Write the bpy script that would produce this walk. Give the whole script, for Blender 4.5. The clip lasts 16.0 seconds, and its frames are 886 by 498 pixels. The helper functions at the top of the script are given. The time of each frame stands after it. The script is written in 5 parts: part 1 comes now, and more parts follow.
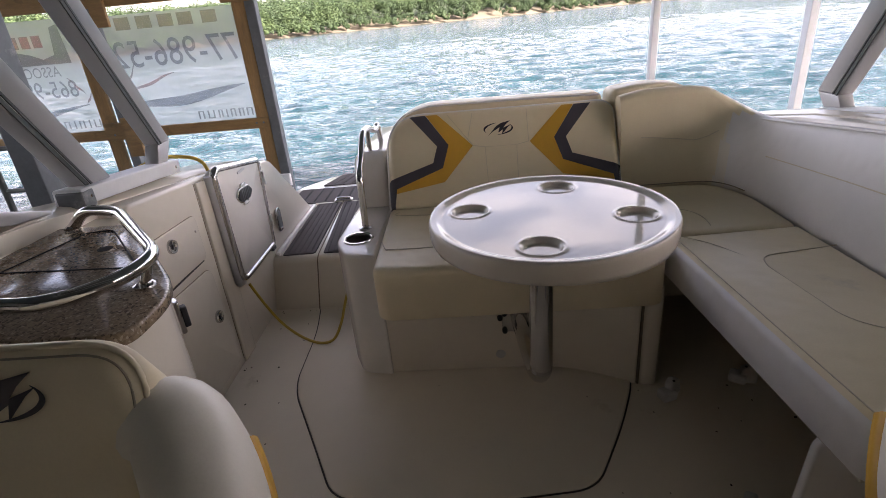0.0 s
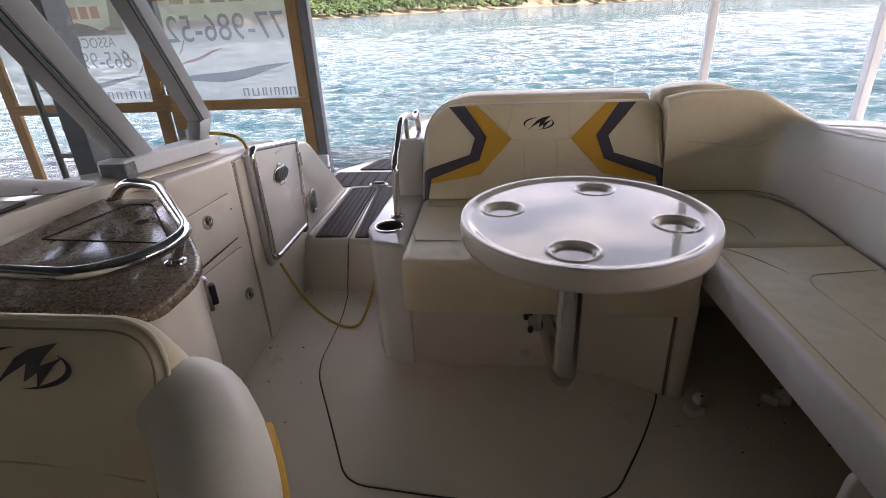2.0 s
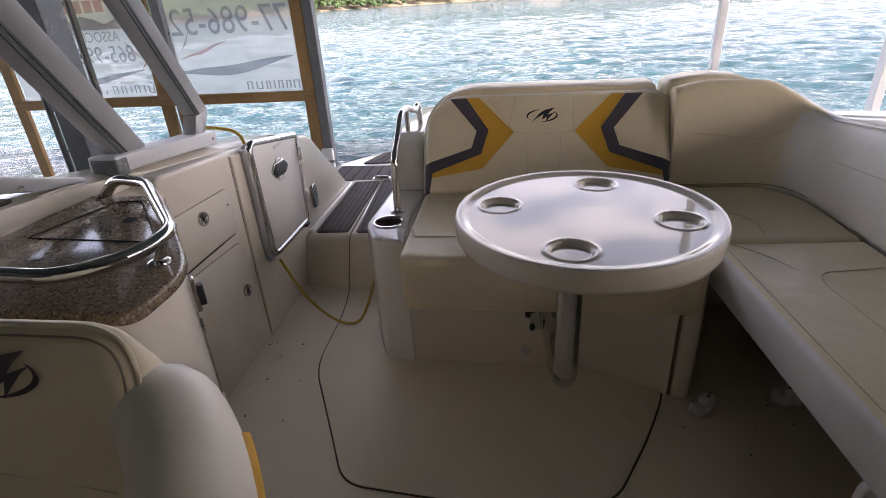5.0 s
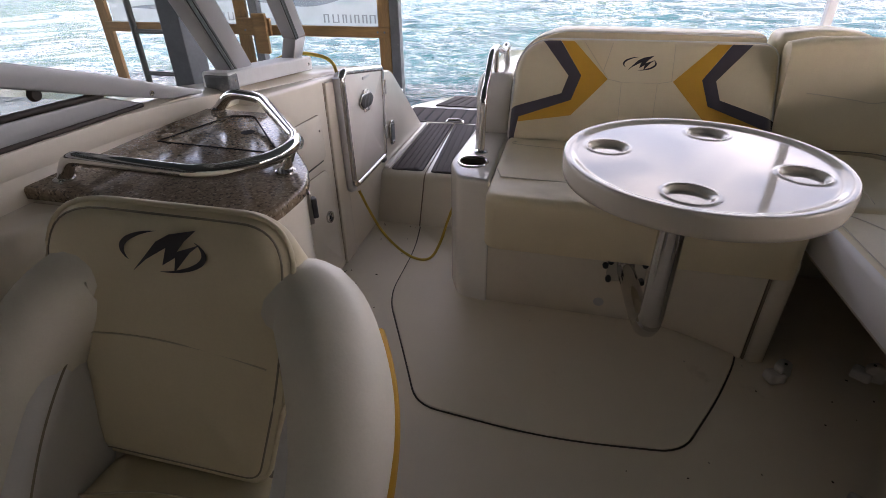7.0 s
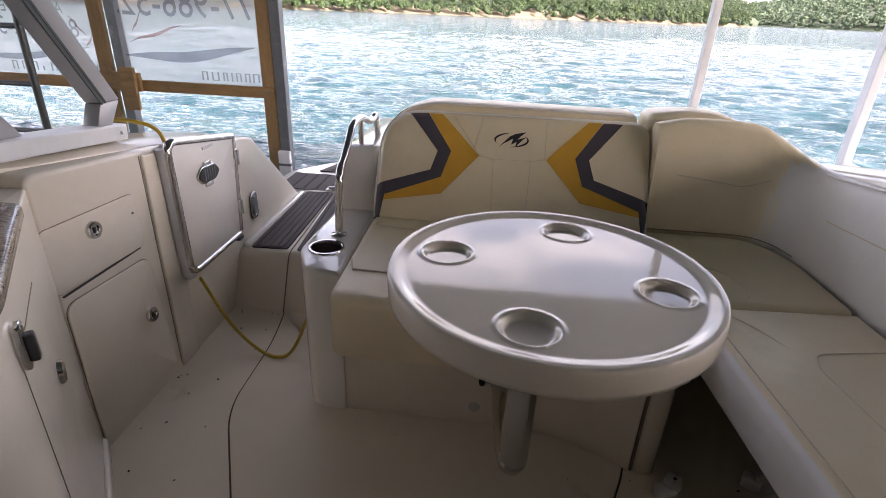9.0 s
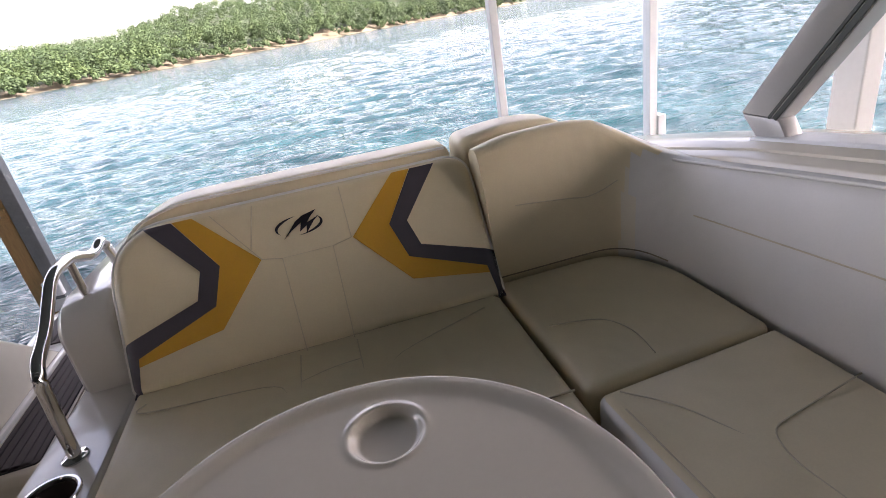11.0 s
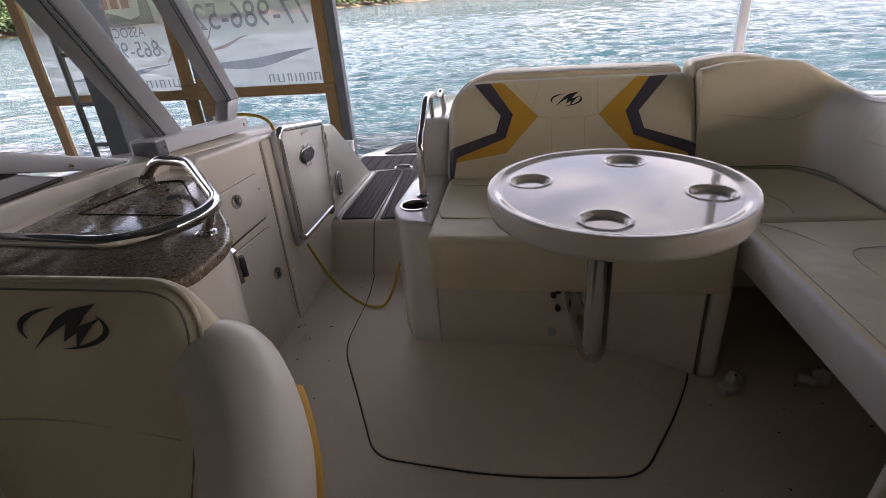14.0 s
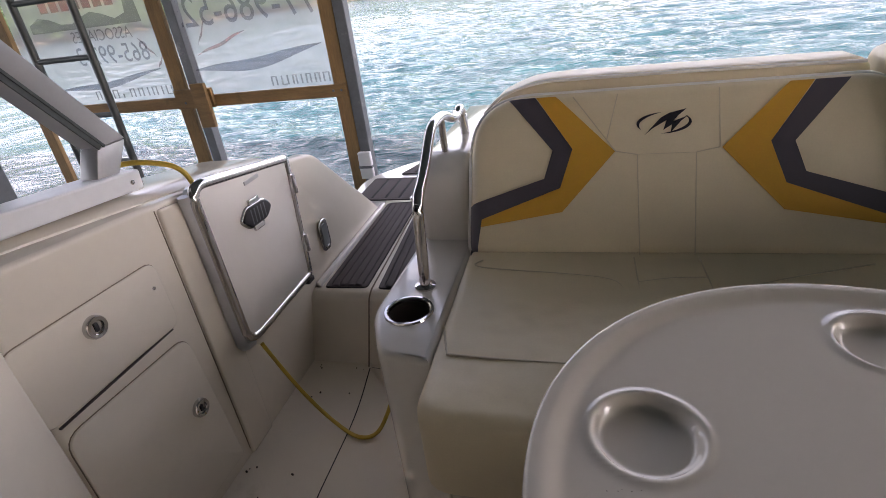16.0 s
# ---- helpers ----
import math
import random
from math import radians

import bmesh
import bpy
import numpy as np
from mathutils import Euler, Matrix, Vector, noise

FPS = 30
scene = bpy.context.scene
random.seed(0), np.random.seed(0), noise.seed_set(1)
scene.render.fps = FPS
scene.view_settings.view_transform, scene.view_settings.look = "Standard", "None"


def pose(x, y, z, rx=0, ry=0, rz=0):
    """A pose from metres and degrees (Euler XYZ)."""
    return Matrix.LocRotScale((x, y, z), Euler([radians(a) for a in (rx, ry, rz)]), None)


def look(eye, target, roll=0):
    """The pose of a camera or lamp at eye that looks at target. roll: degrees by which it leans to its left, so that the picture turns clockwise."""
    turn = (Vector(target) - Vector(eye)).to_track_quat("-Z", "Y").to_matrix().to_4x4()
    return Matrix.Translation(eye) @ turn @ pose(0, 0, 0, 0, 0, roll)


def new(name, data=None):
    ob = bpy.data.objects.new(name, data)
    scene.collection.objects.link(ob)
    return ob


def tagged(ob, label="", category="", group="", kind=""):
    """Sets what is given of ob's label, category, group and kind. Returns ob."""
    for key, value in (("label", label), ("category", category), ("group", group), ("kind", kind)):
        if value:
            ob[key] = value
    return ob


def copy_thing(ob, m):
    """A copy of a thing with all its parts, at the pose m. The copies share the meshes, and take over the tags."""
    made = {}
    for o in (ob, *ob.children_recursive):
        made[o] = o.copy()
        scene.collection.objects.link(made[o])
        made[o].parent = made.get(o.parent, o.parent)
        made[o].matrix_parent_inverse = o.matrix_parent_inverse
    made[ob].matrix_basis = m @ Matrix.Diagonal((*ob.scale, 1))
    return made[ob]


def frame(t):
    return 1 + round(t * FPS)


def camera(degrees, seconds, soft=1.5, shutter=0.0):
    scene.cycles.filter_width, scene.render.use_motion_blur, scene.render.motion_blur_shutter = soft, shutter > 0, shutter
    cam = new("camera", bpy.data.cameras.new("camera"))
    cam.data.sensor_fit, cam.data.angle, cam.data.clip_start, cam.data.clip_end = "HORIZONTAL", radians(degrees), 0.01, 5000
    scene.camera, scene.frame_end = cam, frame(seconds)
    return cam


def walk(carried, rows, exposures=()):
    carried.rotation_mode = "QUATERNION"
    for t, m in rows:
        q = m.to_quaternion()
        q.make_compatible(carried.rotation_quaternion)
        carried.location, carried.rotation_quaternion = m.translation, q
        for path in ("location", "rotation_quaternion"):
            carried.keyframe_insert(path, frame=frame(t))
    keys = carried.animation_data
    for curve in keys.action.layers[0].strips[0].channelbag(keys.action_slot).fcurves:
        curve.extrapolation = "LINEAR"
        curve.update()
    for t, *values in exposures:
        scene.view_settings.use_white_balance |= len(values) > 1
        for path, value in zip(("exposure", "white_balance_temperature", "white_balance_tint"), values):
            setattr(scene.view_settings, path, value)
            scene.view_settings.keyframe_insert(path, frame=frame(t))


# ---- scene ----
cam = camera(81.1, 16.0, soft=0.8)
EXPOSURE, KELVIN, TINT = 2.83, 6850, 28
PATH = [
    (0, (0.196, 0.054, 1.208), (0.081, 1.878, 0.395), -5.3),
    (0.5, (0.222, 0.066, 1.214), (0.125, 1.900, 0.422), -4.0),
    (1, (0.222, 0.066, 1.220), (0.118, 1.892, 0.410), -3.4),
    (1.5, (0.209, 0.069, 1.220), (0.012, 1.875, 0.382), -2.2),
    (2, (0.201, 0.078, 1.215), (-0.037, 1.874, 0.369), -2.9),
    (2.5, (0.205, 0.097, 1.214), (-0.037, 1.887, 0.354), -3.4),
    (3, (0.218, 0.101, 1.214), (-0.024, 1.889, 0.350), -3.5),
    (3.5, (0.231, 0.113, 1.210), (-0.018, 1.903, 0.355), -2.7),
    (4, (0.232, 0.123, 1.210), (-0.031, 1.905, 0.339), -2.8),
    (6.3, (0.194, 0.102, 1.192), (-0.078, 1.881, 0.321), -4.0),
    (6.5, (0.175, 0.086, 1.168), (-0.126, 1.833, 0.242), -1.8),
    (7, (0.107, 0.057, 1.178), (-0.320, 1.724, 0.157), -0.9),
    (7.5, (0.118, 0.060, 1.204), (-0.365, 1.753, 0.254), -2.5),
    (8, (0.180, 0.101, 1.212), (-0.222, 1.837, 0.304), -5.8),
    (8.5, (0.228, 0.174, 1.199), (0.038, 1.962, 0.325), -3.4),
    (9, (0.257, 0.382, 1.177), (0.111, 2.193, 0.340), 2.6),
    (9.5, (0.290, 0.508, 1.127), (0.160, 2.256, 0.164), 4.8),
    (10, (0.403, 0.652, 1.195), (0.312, 2.441, 0.304), -4.1),
    (10.2, (0.469, 0.740, 1.195), (0.477, 2.537, 0.317), -7.5),
    (12.3, (0.379, 0.963, 1.212), (1.060, 2.716, 0.535), -4.7),
    (12.5, (0.426, 0.954, 1.202), (0.945, 2.760, 0.517), -3.5),
    (12.7, (0.518, 0.950, 1.209), (0.509, 2.801, 0.453), -3.7),
    (13, (0.350, 0.696, 1.162), (-0.052, 2.520, 0.447), -3.7),
    (13.5, (0.209, 0.324, 1.148), (-0.301, 2.068, 0.313), -1.8),
    (14, (0.194, 0.070, 1.179), (-0.137, 1.835, 0.298), -4.5),
    (14.5, (0.281, 0.028, 1.199), (0.049, 1.802, 0.304), -6.0),
    (15, (0.223, 0.133, 1.185), (0.234, 1.906, 0.261), -7.5),
    (15.5, (0.175, 0.465, 1.099), (-0.030, 2.231, 0.182), -3.7),
    (16, (0.138, 0.916, 1.123), (-0.366, 2.625, 0.215), -7.4),
]
walk(cam, [(t, look(eye, target, roll)) for t, eye, target, roll in PATH], [(t, EXPOSURE + e, KELVIN, TINT) for t, e in ((0.0, 0.0), (4.0, 0.0), (7.0, 0.15), (8.0, 0.3), (9.5, 0.1), (10.2, 0.15), (12.4, -0.1), (12.6, -0.12), (13.0, -0.35), (13.3, -0.55), (13.6, -0.55), (14.1, -0.2), (14.6, 0.0), (16.0, 0.0))])

# ---- world, sun ----
SUN_AZ, SUN_EL = 118.0, 33.0
world = bpy.data.worlds.new("lake_sky")
scene.world = world
world.use_nodes = True
sky = world.node_tree.nodes.new("ShaderNodeTexSky")
sky.sky_type, sky.sun_disc = "NISHITA", False
sky.sun_elevation, sky.sun_rotation = radians(SUN_EL), radians(SUN_AZ)
sky.dust_density, sky.air_density = 2.2, 1.0
back = world.node_tree.nodes["Background"]
back.inputs["Strength"].default_value = 0.15
wt = world.node_tree
wco, wmap, cloud, mask = (wt.nodes.new("ShaderNode" + n) for n in ("TexCoord", "Mapping", "TexNoise", "ValToRGB"))
wmap.inputs["Scale"].default_value = (1.0, 1.0, 3.2)  # clouds lie flat
cloud.inputs["Scale"].default_value, cloud.inputs["Detail"].default_value, cloud.inputs["Roughness"].default_value = 4.2, 6.0, 0.55
mask.color_ramp.elements[0].position, mask.color_ramp.elements[1].position = 0.46, 0.60
wt.links.new(wco.outputs["Generated"], wmap.inputs["Vector"])
wt.links.new(wmap.outputs["Vector"], cloud.inputs["Vector"])
wt.links.new(cloud.outputs["Fac"], mask.inputs["Fac"])
haze, puffs, blend = wt.nodes.new("ShaderNodeHueSaturation"), wt.nodes.new("ShaderNodeHueSaturation"), wt.nodes.new("ShaderNodeMix")
haze.inputs["Saturation"].default_value, haze.inputs["Value"].default_value = 0.65, 0.66
puffs.inputs["Saturation"].default_value, puffs.inputs["Value"].default_value = 0.15, 1.02
blend.data_type = "RGBA"
for node in (haze, puffs):
    wt.links.new(sky.outputs[0], node.inputs["Color"])
wt.links.new(mask.outputs["Color"], blend.inputs[0])
wt.links.new(haze.outputs[0], blend.inputs[6])
wt.links.new(puffs.outputs[0], blend.inputs[7])
wt.links.new(blend.outputs[2], back.inputs["Color"])
sun = new("sun", bpy.data.lights.new("sun", "SUN"))
sun.data.energy, sun.data.angle, sun.data.color = 3.6, radians(0.5), (1.0, 0.985, 0.965)
toward = Vector((math.sin(radians(SUN_AZ)) * math.cos(radians(SUN_EL)), math.cos(radians(SUN_AZ)) * math.cos(radians(SUN_EL)), math.sin(radians(SUN_EL))))
sun.matrix_world = look(toward * 60, (0, 0, 0))


# ---- materials ----
def ramp(tree, fac, stops):
    node = tree.nodes.new("ShaderNodeValToRGB")
    while len(node.color_ramp.elements) < len(stops):
        node.color_ramp.elements.new(0.5)
    for el, (pos, col) in zip(node.color_ramp.elements, stops):
        el.position, el.color = pos, (*col, 1)
    tree.links.new(fac, node.inputs["Fac"])
    return node.outputs["Color"]


def noise_tex(tree, scale, detail=4.0, rough=0.55, stretch=None):
    co = tree.nodes.new("ShaderNodeTexCoord")
    tex = tree.nodes.new("ShaderNodeTexNoise")
    tex.inputs["Scale"].default_value, tex.inputs["Detail"].default_value, tex.inputs["Roughness"].default_value = scale, detail, rough
    source = co.outputs["Object"]
    if stretch:
        mp = tree.nodes.new("ShaderNodeMapping")
        mp.inputs["Scale"].default_value = stretch
        tree.links.new(source, mp.inputs["Vector"])
        source = mp.outputs["Vector"]
    tree.links.new(source, tex.inputs["Vector"])
    return tex.outputs["Fac"]


def mix_col(tree, fac, a, b, mode="MIX"):
    node = tree.nodes.new("ShaderNodeMix")
    node.data_type, node.blend_type = "RGBA", mode
    for value, socket in ((fac, node.inputs[0]), (a, node.inputs[6]), (b, node.inputs[7])):
        if isinstance(value, bpy.types.NodeSocket):
            tree.links.new(value, socket)
        elif isinstance(value, tuple):
            socket.default_value = (*value, 1)
        else:
            socket.default_value = value
    return node.outputs[2]


def material(name, color, rough=0.5, metal=0.0, coat=0.0, vary=0.08, scale=3.0, grain=60.0, bump=0.1, depth=0.002, stretch=None, dirt=None, rough_vary=0.1, spread=0.0, swell=0.0):
    """A principled surface: colour that varies at a large and a small scale, a fine relief, and uneven gloss."""
    mat = bpy.data.materials.new(name)
    mat.use_nodes = True
    tree = mat.node_tree
    bsdf = tree.nodes["Principled BSDF"]
    big, fine = noise_tex(tree, scale, 5, 0.6, stretch), noise_tex(tree, grain, 3, 0.5, stretch)
    lo = tuple(max(0, c * (1 - vary)) for c in color)
    hi = tuple(min(1, c * (1 + vary * 0.6)) for c in color)
    col = ramp(tree, big, [(0.3, lo), (0.7, hi)])
    col = mix_col(tree, 0.25, col, ramp(tree, fine, [(0.35, lo), (0.65, hi)]))
    if dirt:
        mask = ramp(tree, noise_tex(tree, dirt[1], 6, 0.7), [(dirt[2], (0, 0, 0)), (min(1, dirt[2] + 0.12), (1, 1, 1))])
        col = mix_col(tree, mask, col, dirt[0])
    if spread:
        info = tree.nodes.new("ShaderNodeObjectInfo")
        col = mix_col(tree, 1.0, col, ramp(tree, info.outputs["Random"], [(0, (1 - spread,) * 3), (1, (1, 1, 1))]), "MULTIPLY")
    tree.links.new(col, bsdf.inputs["Base Color"])
    gloss = tree.nodes.new("ShaderNodeMapRange")
    gloss.inputs["To Min"].default_value, gloss.inputs["To Max"].default_value = max(0.02, rough - rough_vary), min(1, rough + rough_vary)
    tree.links.new(big, gloss.inputs["Value"])
    tree.links.new(gloss.outputs[0], bsdf.inputs["Roughness"])
    bsdf.inputs["Metallic"].default_value = metal
    bsdf.inputs["Coat Weight"].default_value, bsdf.inputs["Coat Roughness"].default_value = coat, 0.06
    if bump:
        bm_node = tree.nodes.new("ShaderNodeBump")
        bm_node.inputs["Strength"].default_value, bm_node.inputs["Distance"].default_value = bump, depth
        tree.links.new(fine, bm_node.inputs["Height"])
        tree.links.new(bm_node.outputs[0], bsdf.inputs["Normal"])
        if swell:
            soft_node = tree.nodes.new("ShaderNodeBump")
            soft_node.inputs["Strength"].default_value, soft_node.inputs["Distance"].default_value = 1.0, swell
            tree.links.new(noise_tex(tree, 7.0, 2, 0.5), soft_node.inputs["Height"])
            tree.links.new(soft_node.outputs[0], bm_node.inputs["Normal"])
    return mat


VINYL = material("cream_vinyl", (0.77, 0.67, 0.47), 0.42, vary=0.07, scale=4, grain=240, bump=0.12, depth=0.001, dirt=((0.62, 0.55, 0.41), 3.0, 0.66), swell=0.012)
# the cream vinyl with cool sky light from port put into its colour
VINYL_SIDE = material("pale_skylit_vinyl", (0.72, 0.70, 0.665), 0.42, vary=0.05, scale=4, grain=240, bump=0.12, depth=0.001, swell=0.012)
# halfway step between the cream and the cool-lit colour
VINYL_MID = material("ivory_half_skylit_vinyl", (0.755, 0.70, 0.59), 0.42, vary=0.06, scale=4, grain=240, bump=0.12, depth=0.001, swell=0.012)
YELLOW = material("amber_vinyl", (0.66, 0.36, 0.045), 0.42, vary=0.08, scale=5, grain=240, bump=0.12, depth=0.001)
CHARCOAL = material("charcoal_vinyl", (0.075, 0.068, 0.085), 0.45, vary=0.1, scale=5, grain=240, bump=0.12, depth=0.001)
PIPING = material("piping", (0.84, 0.82, 0.77), 0.4, vary=0.05, bump=0.0)
THREAD = material("seam_thread", (0.30, 0.26, 0.19), 0.7, vary=0.1, bump=0.0)
THREAD_PALE = material("pale_thread", (0.63, 0.55, 0.41), 0.7, vary=0.1, bump=0.0)
GELCOAT = material("ivory_gelcoat", (0.75, 0.685, 0.575), 0.2, coat=0.25, vary=0.04, scale=2, grain=30, bump=0.02, depth=0.002, rough_vary=0.08)
SOLE = material("nonskid_gelcoat", (0.76, 0.69, 0.57), 0.5, vary=0.07, scale=2.5, grain=420, bump=0.3, depth=0.001, dirt=((0.55, 0.48, 0.37), 2.2, 0.62))
WHITE = material("white_gelcoat", (0.76, 0.73, 0.68), 0.16, coat=0.4, vary=0.03, scale=2, grain=30, bump=0.02, rough_vary=0.06)
TABLE = material("glossy_table", (0.66, 0.60, 0.51), 0.05, coat=0.15, vary=0.03, scale=4, grain=90, bump=0.015, depth=0.001, rough_vary=0.03)
CHROME = material("stainless_steel", (0.60, 0.59, 0.575), 0.075, metal=1.0, vary=0.05, scale=8, grain=90, bump=0.02, rough_vary=0.03)
ALU = material("silver_aluminium", (0.50, 0.50, 0.50), 0.38, metal=0.4, vary=0.06, scale=6, grain=160, bump=0.05, depth=0.001)
ALU_WHITE = material("white_painted_post", (0.77, 0.78, 0.785), 0.4, vary=0.06, scale=4, grain=60, bump=0.06, dirt=((0.58, 0.575, 0.55), 5.0, 0.68))
GREY_STEEL = material("galvanised_steel", (0.17, 0.185, 0.195), 0.5, metal=0.35, vary=0.2, scale=9, grain=80, bump=0.08, dirt=((0.36, 0.36, 0.34), 7.0, 0.6))
DARK_STEEL = material("dark_ladder_steel", (0.085, 0.095, 0.09), 0.5, metal=0.3, vary=0.2, scale=9, grain=80, bump=0.08)
JOINT = material("brown_joint", (0.20, 0.155, 0.11), 0.7, vary=0.15, bump=0.05)
RUBBER = material("dark_gasket", (0.05, 0.04, 0.032), 0.6, vary=0.1, bump=0.05)
TEAK = material("brown_foam_deck", (0.062, 0.046, 0.044), 0.75, vary=0.16, scale=12, grain=320, bump=0.3, depth=0.001, stretch=(4, 1, 1), spread=0.2)
GROOVE = material("black_caulk", (0.012, 0.011, 0.012), 0.8, vary=0.1, bump=0.05)
WOOD = material("treated_pine", (0.30, 0.185, 0.075), 0.72, vary=0.3, scale=6, grain=45, bump=0.25, depth=0.002, stretch=(5, 5, 0.7), dirt=((0.16, 0.10, 0.045), 4.0, 0.62))
WOOD_FLAT = material("treated_pine_rail", (0.29, 0.175, 0.07), 0.72, vary=0.3, scale=6, grain=45, bump=0.25, depth=0.002, stretch=(0.7, 5, 5), dirt=((0.16, 0.10, 0.045), 4.0, 0.62))
CORD = material("yellow_cord", (0.50, 0.34, 0.035), 0.5, vary=0.1, grain=200, bump=0.1)
CUP_STEEL = material("cup_steel", (0.13, 0.115, 0.10), 0.35, metal=0.5, vary=0.15, bump=0.03)
BLACK = material("black_plastic", (0.02, 0.02, 0.022), 0.4, vary=0.15, bump=0.05)
EMBLEM = material("dark_emblem", (0.018, 0.014, 0.022), 0.35, vary=0.15, bump=0.02)
PLASTIC = material("white_plastic", (0.58, 0.56, 0.53), 0.55, vary=0.12, scale=20, grain=90, bump=0.15)
ROOF = material("weathered_roof_sheet", (0.20, 0.19, 0.18), 0.8, vary=0.15, scale=1.2, grain=25, bump=0.15)
LEAFDIRT = material("dry_leaf_crumbs", (0.06, 0.04, 0.025), 0.9, vary=0.3, grain=90, bump=0.2)


def granite():
    mat = material("speckled_granite", (0.26, 0.195, 0.135), 0.12, coat=0.0, vary=0.12, scale=14, grain=150, bump=0.0, rough_vary=0.02)
    tree = mat.node_tree
    co = tree.nodes.new("ShaderNodeTexCoord")
    bsdf = tree.nodes["Principled BSDF"]
    old = bsdf.inputs["Base Color"].links[0].from_socket
    cells = tree.nodes.new("ShaderNodeTexVoronoi")
    cells.inputs["Scale"].default_value = 240
    tree.links.new(co.outputs["Object"], cells.inputs["Vector"])
    sep = tree.nodes.new("ShaderNodeSeparateColor")
    tree.links.new(cells.outputs["Color"], sep.inputs[0])
    speck = ramp(tree, sep.outputs[0], [(0.0, (0.03, 0.024, 0.02)), (0.14, (0.20, 0.15, 0.10)), (0.55, (0.29, 0.22, 0.15)), (0.93, (0.46, 0.39, 0.30))])
    speck.node.color_ramp.interpolation = "CONSTANT"
    tree.links.new(mix_col(tree, 0.65, old, speck), bsdf.inputs["Base Color"])
    return mat


def water():
    mat = bpy.data.materials.new("lake_water")
    mat.use_nodes = True
    tree = mat.node_tree
    bsdf = tree.nodes["Principled BSDF"]
    col = ramp(tree, noise_tex(tree, 0.6, 4, 0.6), [(0.3, (0.003, 0.024, 0.028)), (0.7, (0.006, 0.044, 0.048))])
    tree.links.new(col, bsdf.inputs["Base Color"])
    bsdf.inputs["Roughness"].default_value, bsdf.inputs["IOR"].default_value = 0.06, 1.33
    total = None
    for scale, weight in ((0.7, 1.5), (2.2, 1.0), (7.0, 0.7)):
        scaled = tree.nodes.new("ShaderNodeMath")
        scaled.operation = "MULTIPLY_ADD"
        scaled.inputs[1].default_value = weight
        tree.links.new(noise_tex(tree, scale, 5, 0.6, (0.5, 1.6, 1)), scaled.inputs[0])
        if total:
            tree.links.new(total, scaled.inputs[2])
        else:
            scaled.inputs[2].default_value = 0.0
        total = scaled.outputs[0]
    bump = tree.nodes.new("ShaderNodeBump")
    bump.inputs["Strength"].default_value, bump.inputs["Distance"].default_value = 1.0, 0.085
    tree.links.new(total, bump.inputs["Height"])
    tree.links.new(bump.outputs[0], bsdf.inputs["Normal"])
    return mat


def glass():
    mat = bpy.data.materials.new("clear_glass")
    mat.use_nodes = True
    bsdf = mat.node_tree.nodes["Principled BSDF"]
    bsdf.inputs["Base Color"].default_value = (0.86, 0.93, 0.92, 1)
    bsdf.inputs["Roughness"].default_value, bsdf.inputs["Transmission Weight"].default_value, bsdf.inputs["IOR"].default_value = 0.02, 1.0, 1.45
    return mat


def banner_cloth():
    """White mesh vinyl: it passes some light and lets the lake show dimly through."""
    mat = bpy.data.materials.new("banner_mesh")
    mat.use_nodes = True
    tree = mat.node_tree
    out = tree.nodes["Material Output"]
    tree.nodes.remove(tree.nodes["Principled BSDF"])
    diff, trans, clear = (tree.nodes.new("ShaderNodeBsdf" + n) for n in ("Diffuse", "Translucent", "Transparent"))
    col = ramp(tree, noise_tex(tree, 2.5, 5, 0.6), [(0.3, (0.37, 0.365, 0.355)), (0.7, (0.47, 0.465, 0.455))])
    tree.links.new(col, diff.inputs[0]), tree.links.new(col, trans.inputs[0])
    one, two = tree.nodes.new("ShaderNodeMixShader"), tree.nodes.new("ShaderNodeMixShader")
    one.inputs[0].default_value, two.inputs[0].default_value = 0.55, 0.42
    tree.links.new(diff.outputs[0], one.inputs[1]), tree.links.new(trans.outputs[0], one.inputs[2])
    tree.links.new(one.outputs[0], two.inputs[1]), tree.links.new(clear.outputs[0], two.inputs[2])
    tree.links.new(two.outputs[0], out.inputs[0])
    return mat


def ink(name, color):
    """Thin print on the mesh banner, partly let through by the light behind."""
    mat = bpy.data.materials.new(name)
    mat.use_nodes = True
    tree = mat.node_tree
    out = tree.nodes["Material Output"]
    tree.nodes.remove(tree.nodes["Principled BSDF"])
    diff, trans, clear = (tree.nodes.new("ShaderNodeBsdf" + n) for n in ("Diffuse", "Translucent", "Transparent"))
    diff.inputs[0].default_value = trans.inputs[0].default_value = (*color, 1)
    one, two = tree.nodes.new("ShaderNodeMixShader"), tree.nodes.new("ShaderNodeMixShader")
    one.inputs[0].default_value, two.inputs[0].default_value = 0.5, 0.45
    tree.links.new(diff.outputs[0], one.inputs[1]), tree.links.new(trans.outputs[0], one.inputs[2])
    tree.links.new(one.outputs[0], two.inputs[1]), tree.links.new(clear.outputs[0], two.inputs[2])
    tree.links.new(two.outputs[0], out.inputs[0])
    return mat


